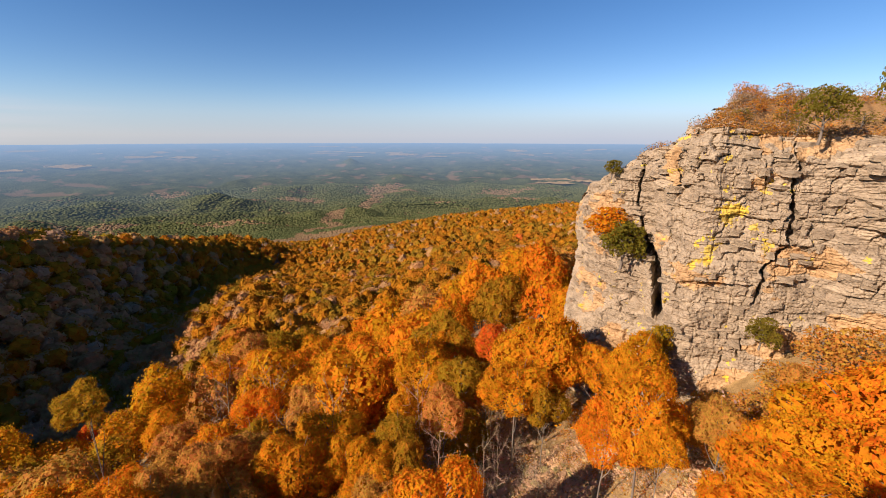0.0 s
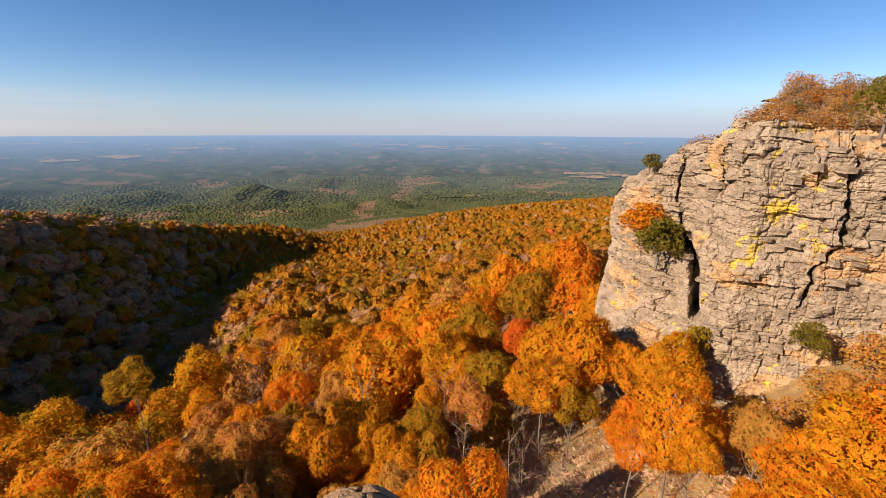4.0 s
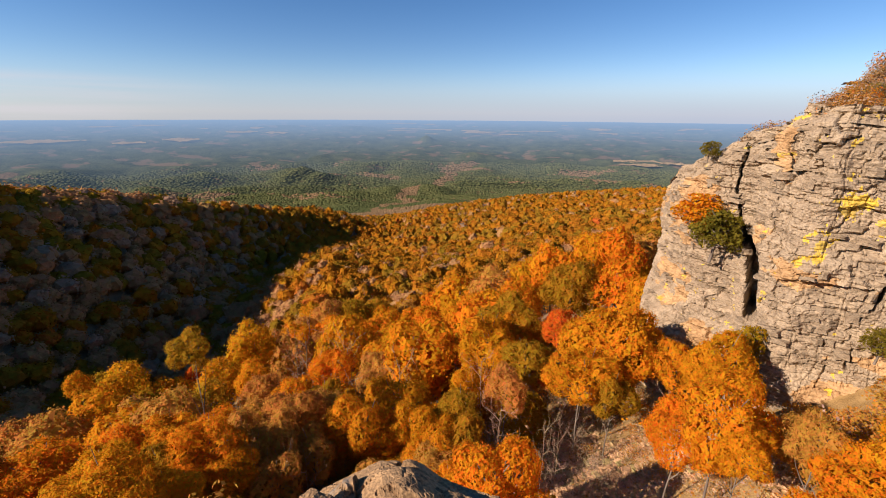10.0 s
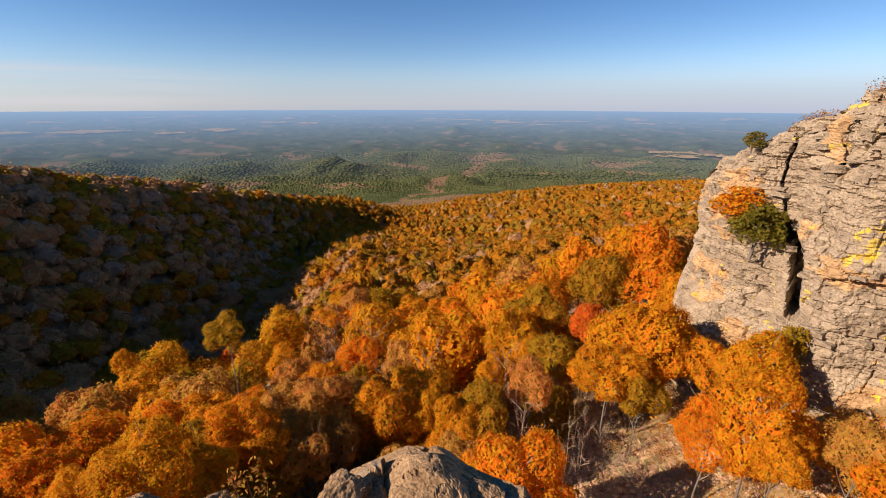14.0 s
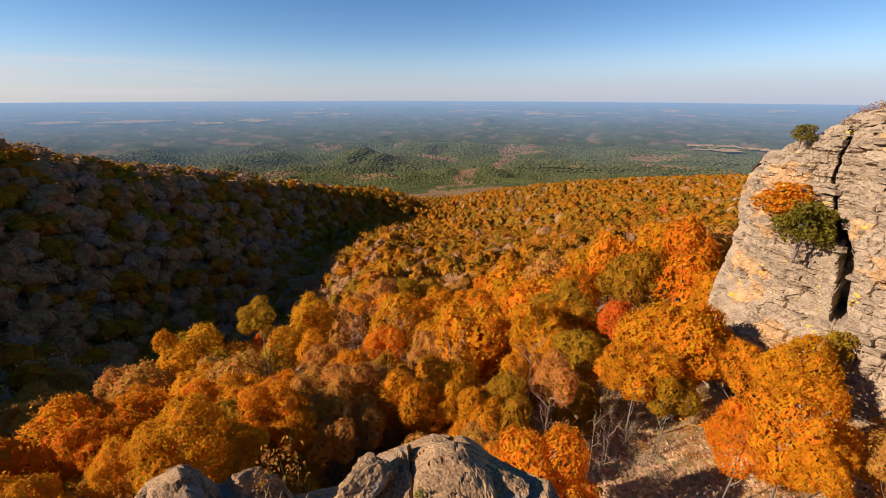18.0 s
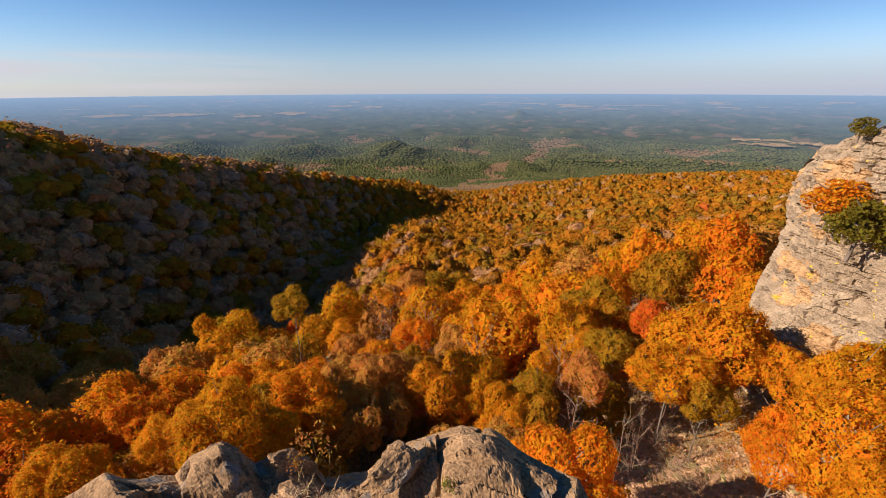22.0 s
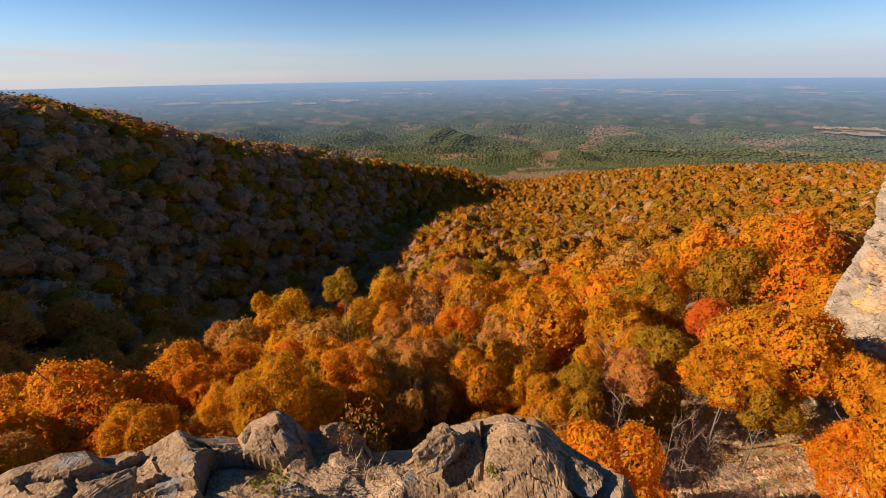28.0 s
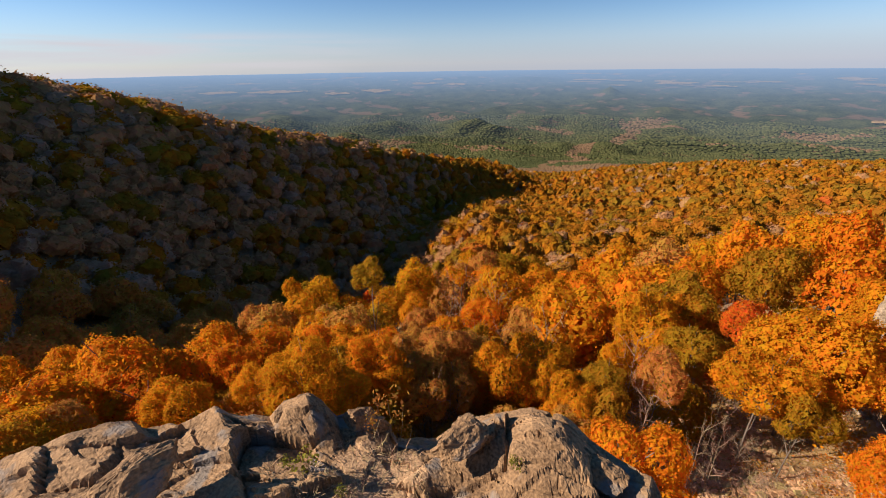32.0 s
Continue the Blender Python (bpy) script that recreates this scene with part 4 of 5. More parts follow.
# nearer trees below the bluff: tint, heading, angle of the top, distance, width
NEAR_TREES = (("orange", -50.0, -23, 23, 6.5), ("orange", -44.5, -30, 22, 5.0), ("orange", -55, -19, 23, 8), ("orange", -41.0, -35.0, 21, 3.6), ("orange", -47.5, -33, 20, 4.6), ("orange", -43.5, -37.5, 19, 3.8), ("rust-brown", -38.5, -29.5, 28, 4.0),
              ("rust-brown", 33.5, -34.5, 31, 4.6), ("rust-brown", 29.5, -35.0, 33, 4.4), ("rust-brown", 36.5, -37.0, 28, 4.2), ("rust-brown", 31.5, -39.5, 27, 4.0), ("rust-brown", 26.5, -39.0, 29, 4.2), ("rust-brown", 37.5, -41.0, 25, 3.8), ("rust-brown", 40.0, -38.0, 27, 4.0),
              ("orange", 78.6, -26.8, 36, 8.4), ("golden", 82.5, -29.5, 33, 7.6), ("orange", 76.5, -31.5, 31, 6.6), ("orange", 87.5, -27.5, 33, 7.8), ("golden", 91.5, -29.0, 30, 7.0), ("orange", 69.0, -28.8, 36, 7.4),
              ("orange", 61.5, -30.6, 36, 6.6), ("golden", 48.5, -35.2, 30, 5.6), ("rust-brown", 45.0, -37.6, 27, 5.0), ("orange", 50.5, -32.6, 35, 6.0), ("rust-brown", 42.0, -36.0, 29, 4.8))
MARKED += [(t, h, e, None, r, w) for t, h, e, r, w in NEAR_TREES]
spots = []
for i, (t, h, e, wide, *set_) in enumerate(MARKED):
    if set_:
        r, w = set_
        tall = r * math.tan(radians(e)) - float(ground_height(*at(h, r))) + 0.3
    else:
        r, w, tall = standing(h, e, wide)
    px_, py_ = at(h, r)
    base = r * math.tan(radians(e)) - tall
    plant(t, px_, py_, tall, w * 1.12, i, True, base)
    spots.append((px_, py_, w))
spots = np.array(spots)

fill_crowns = {t: [crown_mesh(250 + 7 * s, 3, 24, 520, 0.022, TINTS[t]) for s in range(2)] for t in ("orange", "golden", "rust-brown", "yellow-green")}
rs = np.random.default_rng(55)
for i in range(240):
    h, r = rs.uniform(-7, 92), rs.uniform(23, 58)
    px_, py_ = at(h, r)
    if np.hypot(spots[:, 0] - px_, spots[:, 1] - py_).min() < 1.2 or (h < 4 and r < 34) or (h > 60 and r > 40):
        continue
    tint_ = ("golden", "rust-brown", "orange", "golden", "yellow-green", "rust-brown")[i % 6]
    tree = plant(tint_, px_, py_, rs.uniform(4.5, 8.0), rs.uniform(4.0, 6.0), i, False)
    [c for c in tree.children if c.name.startswith("crown")][0].data = (near_crowns if r < 40 else fill_crowns)[tint_][i % 2]

x, y, tint, rs = scatter(40, 112, 7.2, 5, -24)
count = 0
for i in range(len(x)):
    h, r = math.degrees(math.atan2(-x[i], y[i])), math.hypot(x[i], y[i])
    if (np.hypot(spots[:, 0] - x[i], spots[:, 1] - y[i]) < 0.36 * spots[:, 2] + 2.6).any() or (h < 2 and r < 50) or r < np.interp(h, (2, 20, 40, 56, 64, 98), (46, 46, 44, 50, 64, 62)):
        continue
    tall = rs.uniform(11, 15)
    t = NAMES[tint[i]] if h < 58 or NAMES[tint[i]] == "bare" else "rust-brown"
    plant(t, x[i], y[i], tall if t != "red" else tall * 0.7, (tall if t != "red" else tall * 0.7) * rs.uniform(0.62, 0.8), i, False)
    count += 1
print("near trees", count)


def crown_form(seed, splits, fringe, leaf, lobes):
    """A far tree's crown one metre high: its body with loose leaves round it; returns vertices and triangles."""
    body = dome(seed, splits, lobes, 0.6)
    q = sprays(body, fringe, leaf, seed + 1)
    body = (body - (0, 0, 0.42)) * 0.965 + (0, 0, 0.42)
    k = len(body) * 3
    f4 = k + np.arange(fringe * 4).reshape(-1, 4)
    return np.concatenate([body.reshape(-1, 3), q.reshape(-1, 3)]), np.concatenate([np.arange(k).reshape(-1, 3), f4[:, [0, 1, 2]], f4[:, [0, 2, 3]]])


def wood(name, label, r0, r1, gap, seed, quads, leaf, tall, lobes, h0=-24, h1=98, splits=2):
    """Trees too many to count: one mesh for each colour of leaf."""
    x, y, tint, rs = scatter(r0, r1, gap, seed, h0, h1)
    z = ground_height(x, y)
    # thin the far side of each ridge
    hidden = np.zeros(len(x), bool)
    for f in np.linspace(0.3, 0.96, 26):
        hidden |= ground_height(x * f, y * f) + 5 > (z + tall) * f
    keep = ~hidden | (rs.uniform(0, 1, len(x)) < 0.25)
    x, y, z, tint = x[keep], y[keep], z[keep], tint[keep]
    forms = [crown_form(seed + s, splits, quads, leaf, lobes) for s in range(6)]
    thin = [(p, fa[np.random.default_rng(s).uniform(0, 1, len(fa)) < 0.45]) for s, (p, fa) in enumerate(forms)]
    stems = [joined(limbs(seed + 70 + s, 1, 6, 0.34, 0.2, 0.016, 0.85)) for s in range(2)]
    for k, nm in enumerate(NAMES):
        sel = np.nonzero(tint == k)[0]
        if not len(sel):
            continue
        a, t = rs.uniform(0, 6.28, len(sel)), rs.uniform(0.75, 1.25, len(sel)) * tall * (1 - 0.12 * step(36, 46, np.degrees(np.arctan2(-x[sel], y[sel]))))
        w = t * rs.uniform(0.74, 1.02, len(sel)) * (1 + 0.25 * step(30, 44, np.degrees(np.arctan2(-x[sel], y[sel]))))
        vs, fs, o = [], [], 0
        for i, s in enumerate(sel):
            if nm == "bare" and r0 < 300 and h1 < 40 and i % 3:
                p, fa = stems[i % 2]
                fa = np.concatenate([fa[:, :3], fa[:, [0, 2, 3]]])
            else:
                p, fa = (thin if nm == "bare" and h1 < 40 else forms)[(i + k) % 6]
            c, sn = math.cos(a[i]), math.sin(a[i])
            vs.append(np.stack([(p[:, 0] * c - p[:, 1] * sn) * w[i] + x[s], (p[:, 0] * sn + p[:, 1] * c) * w[i] + y[s], p[:, 2] * t[i] + z[s] - 0.3], -1))
            fs.append(fa + o)
            o += len(p)
        ob = new(name, mesh_from(name, np.concatenate(vs), np.concatenate(fs), FAR_TINTS[nm]))
        tagged(ob, label.format(nm if nm != "bare" else "leafless grey"), "woodland", kind="stuff")
    print(name, len(x), "trees")


wood("hillside_wood", "{} trees of the autumn wood on the hillside", 108, 190, 5.8, 300, 260, 0.034, 11.0, 40, -22, 35, 3)
wood("hillside_wood", "{} trees of the autumn wood on the upper hillside", 190, 310, 6.4, 340, 200, 0.044, 11.4, 24, -22, 35, 2)
wood("distant_wood", "{} trees of the distant autumn wood", 310, 800, 9.0, 400, 40, 0.06, 12.6, 16, -20, 35, 2)
wood("shaded_wood", "{} trees of the wood on the shaded mountainside", 108, 200, 4.7, 440, 170, 0.050, 8.6, 24, 35, 92, 2)
wood("shaded_wood", "{} trees of the wood high on the shaded mountainside", 200, 330, 5.0, 470, 80, 0.056, 10.6, 16, 35, 92, 2)
wood("shaded_wood", "{} trees of the wood along the mountain's crest", 330, 800, 7.2, 490, 30, 0.07, 9.6, 16, 35, 64, 2)


# ---- the far plain: pine woods, bare valleys and pale fields ----
# a bare brown valley winds out over the plain: distance, heading
VALLEY = ((800, 19.5), (1100, 19.5), (1350, 18.5), (1600, 14.5), (1850, 16.3), (2150, 14.3), (2450, 10.5), (2650, 8.8), (2850, 9.2), (3000, 7.2), (3300, 3.7))


def brown_land(x, y):
    """How far the woods of the plain are bare and brown rather than pine, 0 to 1 and over."""
    h, r = np.degrees(np.arctan2(-x, y)), np.hypot(x, y)
    off = np.abs(h - np.interp(r, [a for a, _ in VALLEY], [b for _, b in VALLEY]) - (fractal(x / 90, y / 90, 8.0, 2) - 0.5) * 2.0)
    return 0.9 * fractal(x / 420, y / 170, 2.0, 4) + 0.45 * np.exp(-(off / 0.9) ** 2) + 0.26 * (1 - step(950, 1500, r))


def far_wood(name, label, r0, r1, gap, seed, tall):
    """Close canopy of the plain: a rounded crown for each tree."""
    rs = np.random.default_rng(seed)
    g = np.arange(-r1, r1, gap)
    x, y = (a.ravel() for a in np.meshgrid(g, g))
    x, y = x + rs.uniform(-0.45, 0.45, len(x)) * gap, y + rs.uniform(-0.45, 0.45, len(x)) * gap
    h, r = np.degrees(np.arctan2(-x, y)), np.hypot(x, y)
    ok = (r > r0) & (r < r1) & (h > -26) & (h < 72)
    x, y = x[ok], y[ok]
    z = ground_height(x, y)
    brown = brown_land(x, y) + rs.uniform(-0.06, 0.06, len(x)) > 0.63
    turn = np.arange(5) * 1.2566
    ring = np.stack([np.cos(turn), np.sin(turn)], -1)
    k5 = np.arange(5)
    tri = np.concatenate([np.stack([k5, (k5 + 1) % 5, 5 + (k5 + 1) % 5], -1), np.stack([k5, 5 + (k5 + 1) % 5, 5 + k5], -1), np.stack([5 + k5, 5 + (k5 + 1) % 5, k5 * 0 + 10], -1)])
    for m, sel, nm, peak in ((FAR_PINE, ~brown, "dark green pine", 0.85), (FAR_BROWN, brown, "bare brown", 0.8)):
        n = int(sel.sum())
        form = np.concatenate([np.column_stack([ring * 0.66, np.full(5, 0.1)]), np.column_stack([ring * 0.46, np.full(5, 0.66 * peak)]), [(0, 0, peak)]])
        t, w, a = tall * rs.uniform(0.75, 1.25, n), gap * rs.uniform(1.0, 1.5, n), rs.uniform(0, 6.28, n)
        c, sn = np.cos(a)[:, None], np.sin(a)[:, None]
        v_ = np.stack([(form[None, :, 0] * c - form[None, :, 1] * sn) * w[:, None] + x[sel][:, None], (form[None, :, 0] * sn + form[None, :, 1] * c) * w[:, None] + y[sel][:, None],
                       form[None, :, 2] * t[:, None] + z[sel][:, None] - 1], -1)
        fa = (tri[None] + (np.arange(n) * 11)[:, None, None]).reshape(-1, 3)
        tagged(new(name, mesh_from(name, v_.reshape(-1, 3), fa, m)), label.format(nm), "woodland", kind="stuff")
    print(name, len(x))


far_wood("valley_wood", "{} woodland on the plain below", 800, 1500, 7.5, 500, 5.5)
far_wood("plain_wood", "{} woodland far out on the plain", 1500, 2250, 11, 525, 6.5)
far_wood("plain_wood", "{} woodland farthest out on the plain", 2250, 3100, 16, 545, 7.5)

FIELDS = [(-20.5, -11.8, -5.95, -5.5), (-17.5, -12.4, -6.25, -6.0), (30, 33, -2.72, -2.5), (33.5, 37, -2.55, -2.35), (39.8, 43.5, -3.4, -3.05), (45, 48, -3.6, -3.35), (50, 57, -3.2, -2.95), (58, 62, -3.1, -2.85)]
rs = np.random.default_rng(15)
for _ in range(34):
    h, e = rs.uniform(-22, 16) if rs.uniform() < 0.75 else rs.uniform(16, 62), rs.uniform(-2.9, -1.5)
    FIELDS.append((h, h + rs.uniform(0.8, 4.5), e, e + rs.uniform(0.05, 0.16)))
for f, (h0, h1, e0, e1) in enumerate(FIELDS):
    hh, ee = np.meshgrid(np.linspace(h0, h1, 40), np.linspace(e0, e1, 10))
    wobble = (fractal(hh * 1.4, ee * 9, f, 3) - 0.5)
    ends = np.sin(np.pi * ((hh - h0) / (h1 - h0)).clip(0.001, 0.999)) ** 0.6 * (0.35 + 1.3 * fractal(hh * 1.1, 0, f + 3, 2))
    ee = (e0 + e1) / 2 + (ee - (e0 + e1) / 2) * ends + wobble * (e1 - e0) * 0.9
    rr = np.interp(ee, [b for _, b in FAR], [a for a, _ in FAR])
    xx, yy = -np.sin(np.radians(hh)) * rr, np.cos(np.radians(hh)) * rr
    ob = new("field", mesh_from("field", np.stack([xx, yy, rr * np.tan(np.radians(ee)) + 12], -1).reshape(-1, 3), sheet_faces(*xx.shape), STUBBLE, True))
    tagged(ob, "pale stubble field with haze glow far out on the plain", "field", kind="structure")


# ---- undergrowth, scree and plants of the cliff ----
def brush(name, label, spots_, mats, seed, quads, leaf, tall, wide, lobes=5):
    """Low growth: one mesh for each colour."""
    rs = np.random.default_rng(seed)
    x, y, z = spots_
    forms = np.stack([crown_leaves(seed + s, quads, leaf, lobes, 1.0, 0.1, 0.7).reshape(-1, 3) for s in range(4)])
    part_of = rs.integers(0, len(mats), len(x))
    for k, m in enumerate(mats):
        sel = part_of == k
        n = int(sel.sum())
        if not n:
            continue
        t, w = tall * rs.uniform(0.5, 1.3, n), wide * rs.uniform(0.6, 1.3, n)
        f = forms[rs.integers(0, 4, n)]
        v_ = f * np.stack([w, w, t], -1)[:, None] + np.stack([x[sel], y[sel], z[sel] - 0.15], -1)[:, None]
        ob = new(name, mesh_from(name, v_.reshape(-1, 3), np.arange(n * quads * 4).reshape(-1, 4), m))
        tagged(ob, label, "undergrowth", kind="stuff")


rs = np.random.default_rng(77)
g = np.arange(-115, 115, 2.9)
x, y = (a.ravel() + rs.uniform(-1.3, 1.3, a.size) for a in np.meshgrid(g, g))
h, r = np.degrees(np.arctan2(-x, y)), np.hypot(x, y)
bald = (h > -40) & (h < -4) & (r < 47) & (fractal(x / 7, y / 7, 3.0, 3) < 0.52)
ok = (r > 13) & (r < 112) & (h > -50) & (h < 98) & ~in_cliff(x, y) & ~bald
x, y = x[ok], y[ok]
brush("undergrowth", "russet and brown shrubs under the trees", (x, y, ground_height(x, y)), [RUST, TWIG, OLIVE, RUST, TWIG, ORANGE], 610, 56, 0.052, 2.4, 3.0)

rs = np.random.default_rng(79)
h, r = rs.uniform(-44, 4, 2200), np.sqrt(rs.uniform(20 ** 2, 50 ** 2, 2200))
x, y = -np.sin(np.radians(h)) * r, np.cos(np.radians(h)) * r
ok = ~in_cliff(x, y) & (fractal(x / 5, y / 5, 33.0, 3) > 0.47)
x, y = x[ok], y[ok]
brush("undergrowth", "low russet brush and grey twigs on the stony slope", (x, y, ground_height(x, y)), [RUST, TWIG, RUST, STRAW], 650, 70, 0.045, 0.9, 1.5)
for i in range(26):
    px_, py_ = at(rs.uniform(-24, 1), rs.uniform(26, 44))
    if in_cliff(np.array(px_), np.array(py_)):
        continue
    ob = new("bare_shrub", SHRUBS[i % 2])
    ob.matrix_world = Matrix.LocRotScale((px_, py_, float(ground_height(px_, py_)) - 0.1), Euler((0, 0, i)), (2.6, 2.6, rs.uniform(2.4, 4.6)))
    tagged(ob, "leafless grey shrub on the stony slope", "shrub", "shrubs on the stony slope")

h, r = rs.uniform(-44, 6, 16000), np.sqrt(rs.uniform(20 ** 2, 50 ** 2, 16000))
x, y = -np.sin(np.radians(h)) * r, np.cos(np.radians(h)) * r
ok = ~in_cliff(x, y)
x, y = x[ok], y[ok]
n = len(x)
flat = np.stack([x, y, ground_height(x, y) + 0.05], -1)
a, s = rs.uniform(0, 6.28, n), rs.uniform(0.05, 0.16, n)
ta, tb = np.stack([np.cos(a) * s, np.sin(a) * s, rs.uniform(-0.5, 0.5, n) * s], -1), np.stack([-np.sin(a) * s * 0.7, np.cos(a) * s * 0.7, rs.uniform(-0.5, 0.5, n) * s], -1)
corners = np.stack([flat - ta, flat - tb, flat + ta, flat + tb], 1)
part_of = rs.integers(0, 4, n)
for k, m in enumerate((RUST, STRAW, RUBBLE, TWIG)):
    tagged(new("leaf_litter", quads_mesh("leaf_litter", corners[part_of == k], m)), "dead leaves and chips strewn on the stony slope", "leaf litter", kind="stuff")

# loose stones on the slope below the cliff
SHARDS = [slab_mesh(30 + s) for s in range(6)]
for m in SHARDS:
    m.materials[0] = RUBBLE
scree = new("scree")
x0, y0 = at(-16, 38)
scree.location = (x0, y0, float(ground_height(x0, y0)))
tagged(scree, "pale loose sandstone rubble below the cliff", "rubble")
bpy.context.view_layer.update()
rs = np.random.default_rng(8)
n = 0
rest = []
while n < 300 or len(rest) < 4200:
    h, r = rs.uniform(-42, -3), rs.uniform(22, 48)
    px_, py_ = at(h, r)
    if in_cliff(np.array(px_), np.array(py_)) or fractal(px_ / 6, py_ / 6, 21.0, 2) < 0.40:
        continue
    big = rs.uniform(0.3, 0.8) if n < 300 else rs.uniform(0.12, 0.45)
    m = Matrix.LocRotScale((px_, py_, float(ground_height(px_, py_)) + 0.04), Euler((rs.uniform(-0.4, 0.4), rs.uniform(-0.4, 0.4), rs.uniform(0, 6.3))), (big, big * rs.uniform(0.5, 0.9), big * rs.uniform(0.25, 0.5)))
    if n < 300:
        ob = child("stone", SHARDS[n % 6], scree)
        ob.matrix_world = m
        n += 1
    else:
        rest.append(m)
base = [(np.array([w.co for w in m.vertices]), np.array([list(p.vertices) for p in m.polygons])) for m in SHARDS]
vs, fs, o = [], [], 0
for i, m in enumerate(rest):
    a, f = base[i % 6]
    mm = np.array(m)
    vs.append(a @ mm[:3, :3].T + mm[:3, 3])
    fs.append(f + o)
    o += len(a)
tagged(new("rubble", mesh_from("rubble", np.concatenate(vs), np.concatenate(fs), RUBBLE)), "pale stone chips strewn on the slope", "rubble", kind="stuff")


def evergreen(name, label, heading, distance, foot, tall, wide, seed, mat=None, lobes=14, lift=0.0, quads=2600):
    """A ragged juniper or shrub on the rock."""
    root = new(name)
    px_, py_ = at(heading, distance)
    root.matrix_world = Matrix.LocRotScale((px_, py_, foot), Euler((0, 0, seed)), (wide, wide, tall))
    stem_, arms = limbs(seed, 0, 8, 0.3, 0.15, 0.03, 0.8)
    child("trunk", mesh_from("trunk", *stem_, BARK, True), root)
    tagged(child("branchwork", mesh_from("branchwork", *arms, BARK, True), root), kind="stuff")
    child("crown", quads_mesh("crown", crown_leaves(seed, quads, 0.028, lobes, 0.9, 0.1 + lift, 0.8), mat or JUNIPER), root)
    return tagged(root, label, "tree" if tall > 3 else "shrub", "plants on the cliff")


evergreen("juniper_tree", "olive-green juniper leaning on the cliff rim", -41.2, 39.4, -0.3, 3.9, 3.6, 3, lobes=9, lift=0.2, quads=1500)
evergreen("juniper_tree", "dark green juniper at the top of the cliff", -46.5, 43, 1.2, 4.6, 3.8, 4, lobes=11, lift=0.1, quads=1900)
evergreen("juniper_shrub", "green juniper rooted low on the cliff face", -40.2, 36.0, -15.0, 2.5, 2.7, 5)
evergreen("juniper_shrub", "green juniper rooted on the buttress ledge", -24.2, 41.8, -12.1, 5.0, 5.0, 6, lobes=22)
evergreen("juniper_shrub", "small green juniper on the buttress rim", -21.9, 45.2, -4.0, 1.9, 2.3, 7)
evergreen("leafy_shrub", "orange autumn shrub on the buttress ledge", -21.8, 43.2, -10.4, 4.0, 5.4, 8, GOLD, 18)
for i, (h, r, tall, wide) in enumerate(((-45.5, 35.5, 3.4, 4.2), (-48.5, 34, 4.2, 4.6), (-42.8, 34, 2.6, 3.6), (-46.8, 31, 3.4, 4.0), (-43.5, 30.5, 2.8, 3.8), (-50.5, 31, 4.4, 4.8), (-40.6, 32, 2.4, 3.4), (-38.2, 31, 3.0, 3.8), (-36.4, 33.5, 2.6, 3.2), (-44.8, 28, 3.2, 3.8), (-49, 28, 3.6, 4.2))):
    evergreen("leafy_shrub", "rust-brown shrub at the foot of the cliff", h, r, float(ground_height(*at(h, r))) - 0.2, tall, wide, 109 + i, RUST, 14, -0.04, 1300)
evergreen("leafy_shrub", "olive shrub at the foot of the buttress", -29.6, 36.5, -19.5, 4.6, 3.4, 10, OLIVE)



def on_top(heading, behind):
    """A place on the ground above the cliff, so far behind its rim."""
    k = int(np.argmin(np.abs(HC[0][:TURN] - heading)))
    j = int(np.argmin(np.abs(back[:, 0] - behind)))
    return XT[j, k], YT[j, k], ZT[j, k]


rs = np.random.default_rng(31)
for i in range(60):
    px_, py_, z = on_top(rs.uniform(-50, -27.5), rs.uniform(0.6, 9) if i % 2 else rs.uniform(5, 11))
    if i % 4 == 0 and math.atan2(-px_, py_) < radians(-37):
        ob = new("bare_shrub", SHRUBS[i % 2])
        ob.matrix_world = Matrix.LocRotScale((px_, py_, z - 0.1), Euler((0, 0, i)), (2.4, 2.4, 1.9))
        tagged(ob, "leafless grey shrub on top of the cliff", "shrub", "plants on the cliff")
    else:
        evergreen("leafy_shrub", "low russet shrub on top of the cliff", math.degrees(math.atan2(-px_, py_)), math.hypot(px_, py_), z - 0.15, rs.uniform(0.9, 1.9), rs.uniform(1.4, 2.8), 40 + i,
                  (RUST, RUST, TWIG, ORANGE, RUST, JUNIPER)[i % 6], 9, -0.06, 420)
gx, gy, gz = (np.array(a) for a in zip(*[on_top(rs.uniform(-52, -20), rs.uniform(0.2, 12)) for _ in range(900)]))
brush("dry_grass", "dry russet grass and brush on top of the cliff", (gx, gy, gz), [RUST, TWIG, TURF, RUST], 640, 46, 0.055, 0.9, 1.3)


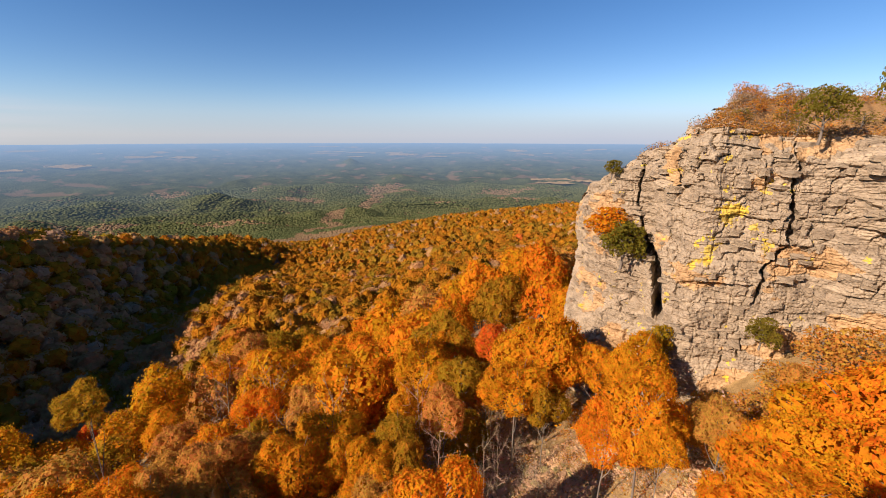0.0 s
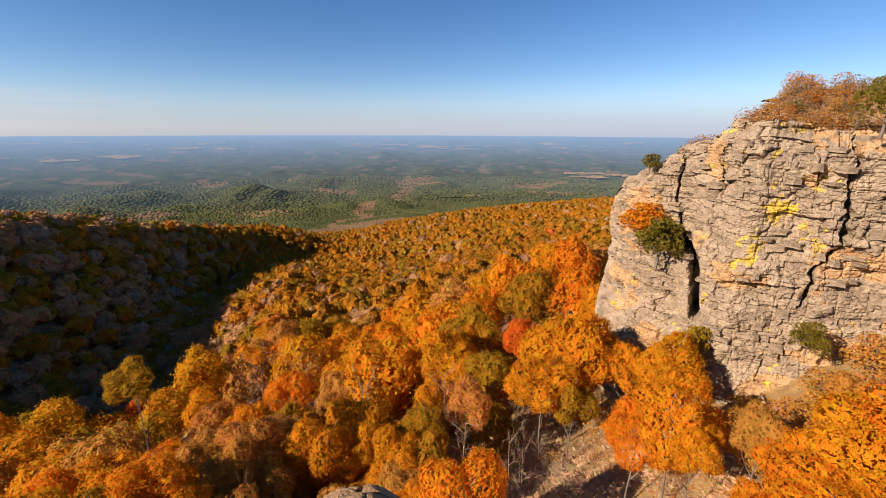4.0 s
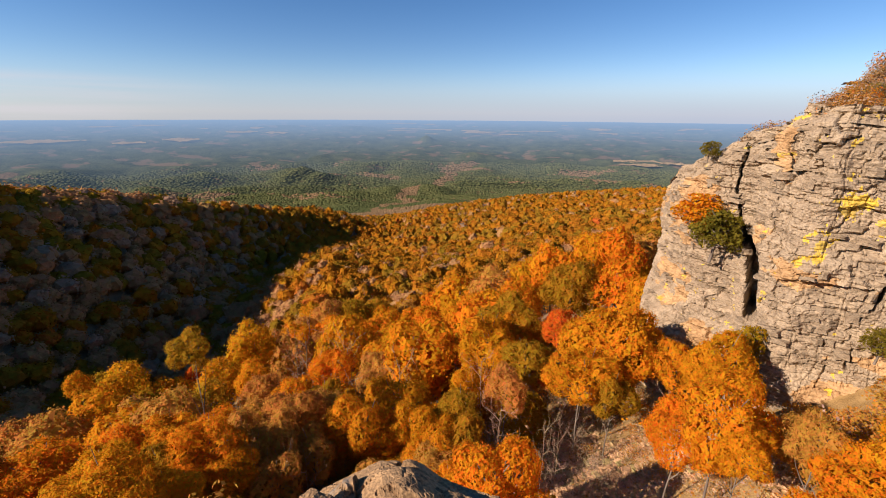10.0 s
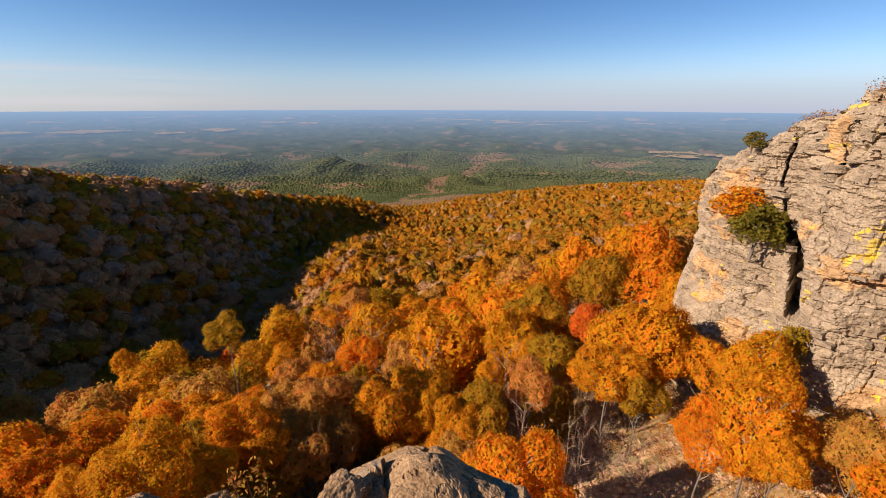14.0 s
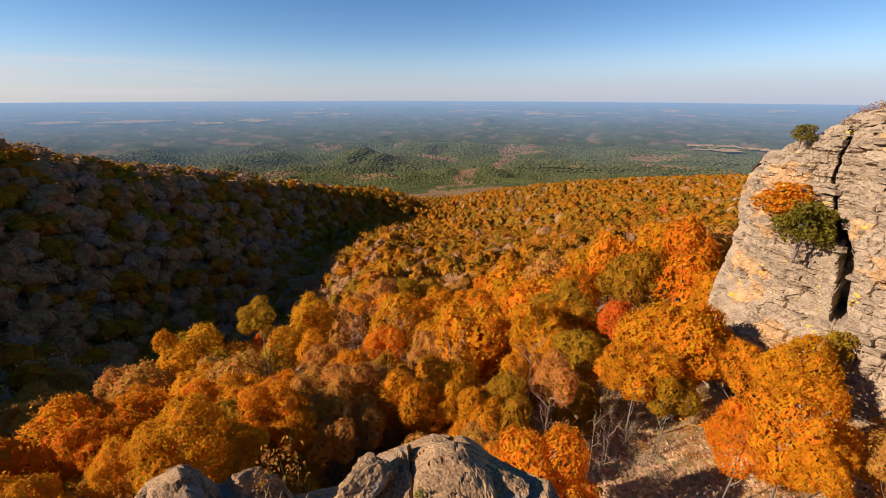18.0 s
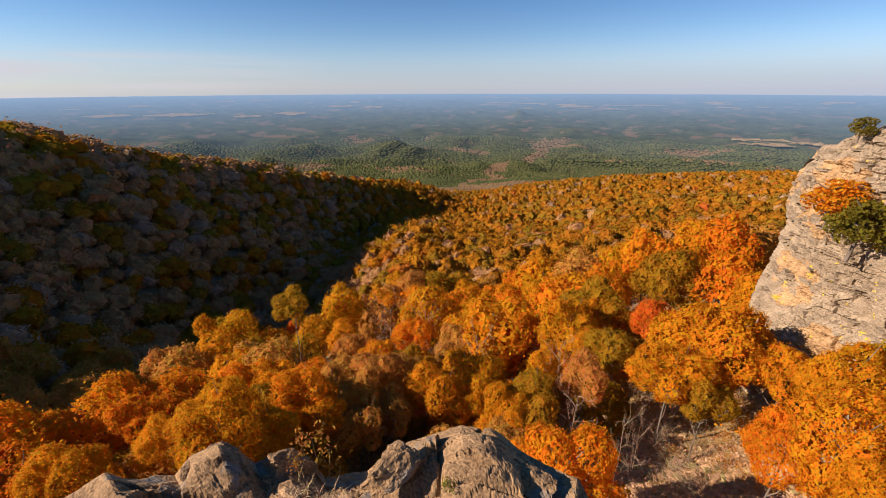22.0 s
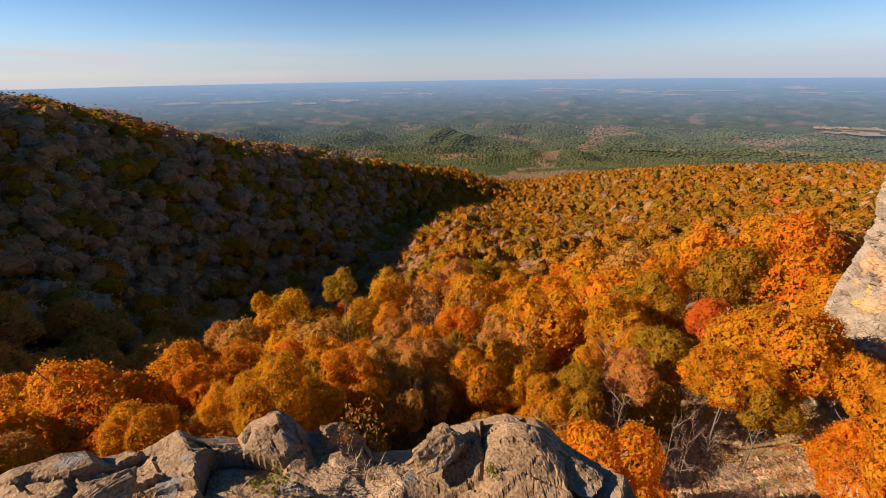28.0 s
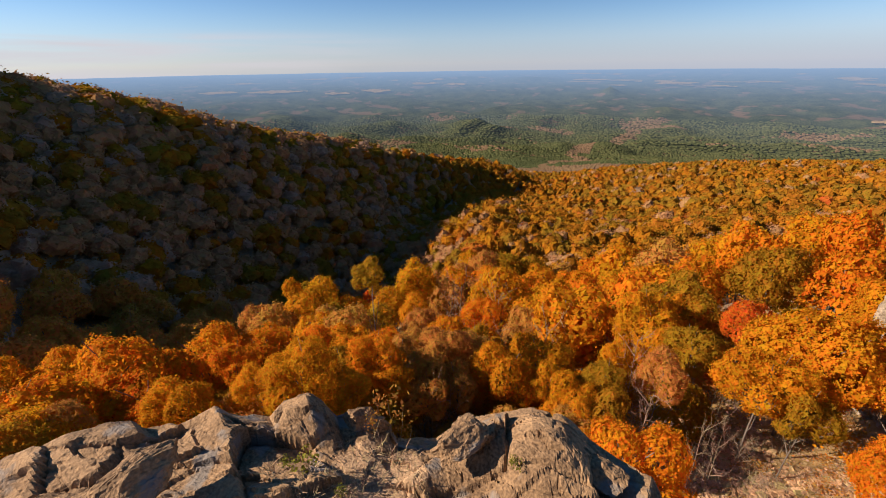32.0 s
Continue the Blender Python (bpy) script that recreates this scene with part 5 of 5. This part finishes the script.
# ---- plants among the rocks of the bluff ----
def blade_tufts(name, label, places, height, spread_, per, mat, seed, category, kind="", width=0.004):
    """Thin curved blades in tufts, as one mesh."""
    rs = np.random.default_rng(seed)
    vs, fs, o = [], [], 0
    for px_, py_, pz_ in places:
        for _ in range(per):
            a, lean_, tall = rs.uniform(0, 6.28), rs.uniform(0.1, 1.0) * spread_, height * rs.uniform(0.5, 1.2)
            d, w = np.array((math.cos(a), math.sin(a), 0)), np.array((-math.sin(a), math.cos(a), 0)) * width * rs.uniform(0.6, 1.4)
            p0 = np.array((px_, py_, pz_)) + np.array((*rs.normal(0, spread_ * 0.35, 2), -0.02))
            p1, p2 = p0 + d * lean_ * 0.3 + (0, 0, tall * 0.6), p0 + d * lean_ + (0, 0, tall)
            vs += [p0 - w, p0 + w, p1 + w * 0.8, p1 - w * 0.8, p2 + w * 0.2, p2 - w * 0.2]
            fs += [(o, o + 1, o + 2, o + 3), (o + 3, o + 2, o + 4, o + 5)]
            o += 6
    return tagged(new(name, mesh_from(name, vs, fs, mat)), label, category, kind=kind)


def bluff_place(heading, distance):
    c = int(np.argmin(np.abs(bd - heading)))
    k = int(np.argmin(np.abs(RB[:, c] - distance)))
    return XB[k, c], YB[k, c], ZB[k, c]


rs = np.random.default_rng(90)
blade_tufts("dry_grass", "matted dry tan grass between the rocks", [bluff_place(rs.uniform(44, 70), rs.uniform(1.5, 2.3)) for _ in range(90)], 0.05, 0.09, 14, STRAW, 91, "grass", "stuff", 0.003)
for i, (h, d, tall) in enumerate(((47.5, 2.45, 0.42), (46.0, 2.5, 0.30), (49.0, 2.5, 0.34), (50.5, 2.4, 0.22), (45, 2.45, 0.2), (51.5, 2.3, 0.16))):
    p = bluff_place(h, d)
    root = new("dry_weed")
    root.location = p
    rs2 = np.random.default_rng(i)
    top = np.array((rs2.uniform(-0.08, 0.08), rs2.uniform(-0.08, 0.08), tall))
    child("stem", mesh_from("stem", *tube([(0, 0, -0.04), top * 0.5 + (0.01, 0, 0), top], (0.004, 0.003, 0.0015), 4), STRAW), root)
    q_ = crown_leaves(i, 40, 0.05, 5, 0.35, 0.3, 1.0) * np.array((tall, tall, tall))
    tagged(child("seed_head", quads_mesh("seed_head", q_ + top * 0.12, RUST), root), kind="stuff")
    tagged(root, "tall dry brown weed growing between the rocks", "weed", "weeds on the bluff")
for i, (h, d, tall) in enumerate(((63.5, 2.15, 0.16), (66, 2.2, 0.10), (59, 1.9, 0.09), (43, 1.65, 0.10), (25, 1.75, 0.10))):
    p = bluff_place(h, d)
    root = new("green_weed")
    root.location = p
    child("stem", mesh_from("stem", *tube([(0, 0, -0.03), (0.01, 0, tall * 0.5), (0.0, 0.01, tall)], (0.004, 0.003, 0.0015), 4), STRAW), root)
    tagged(child("foliage", quads_mesh("foliage", crown_leaves(20 + i, 90, 0.07, 7, 0.9, 0.1, 1.0) * tall * 1.15, WEED), root), kind="stuff")
    tagged(root, "small yellow-green weed in a crack of the rock", "weed", "weeds on the bluff")
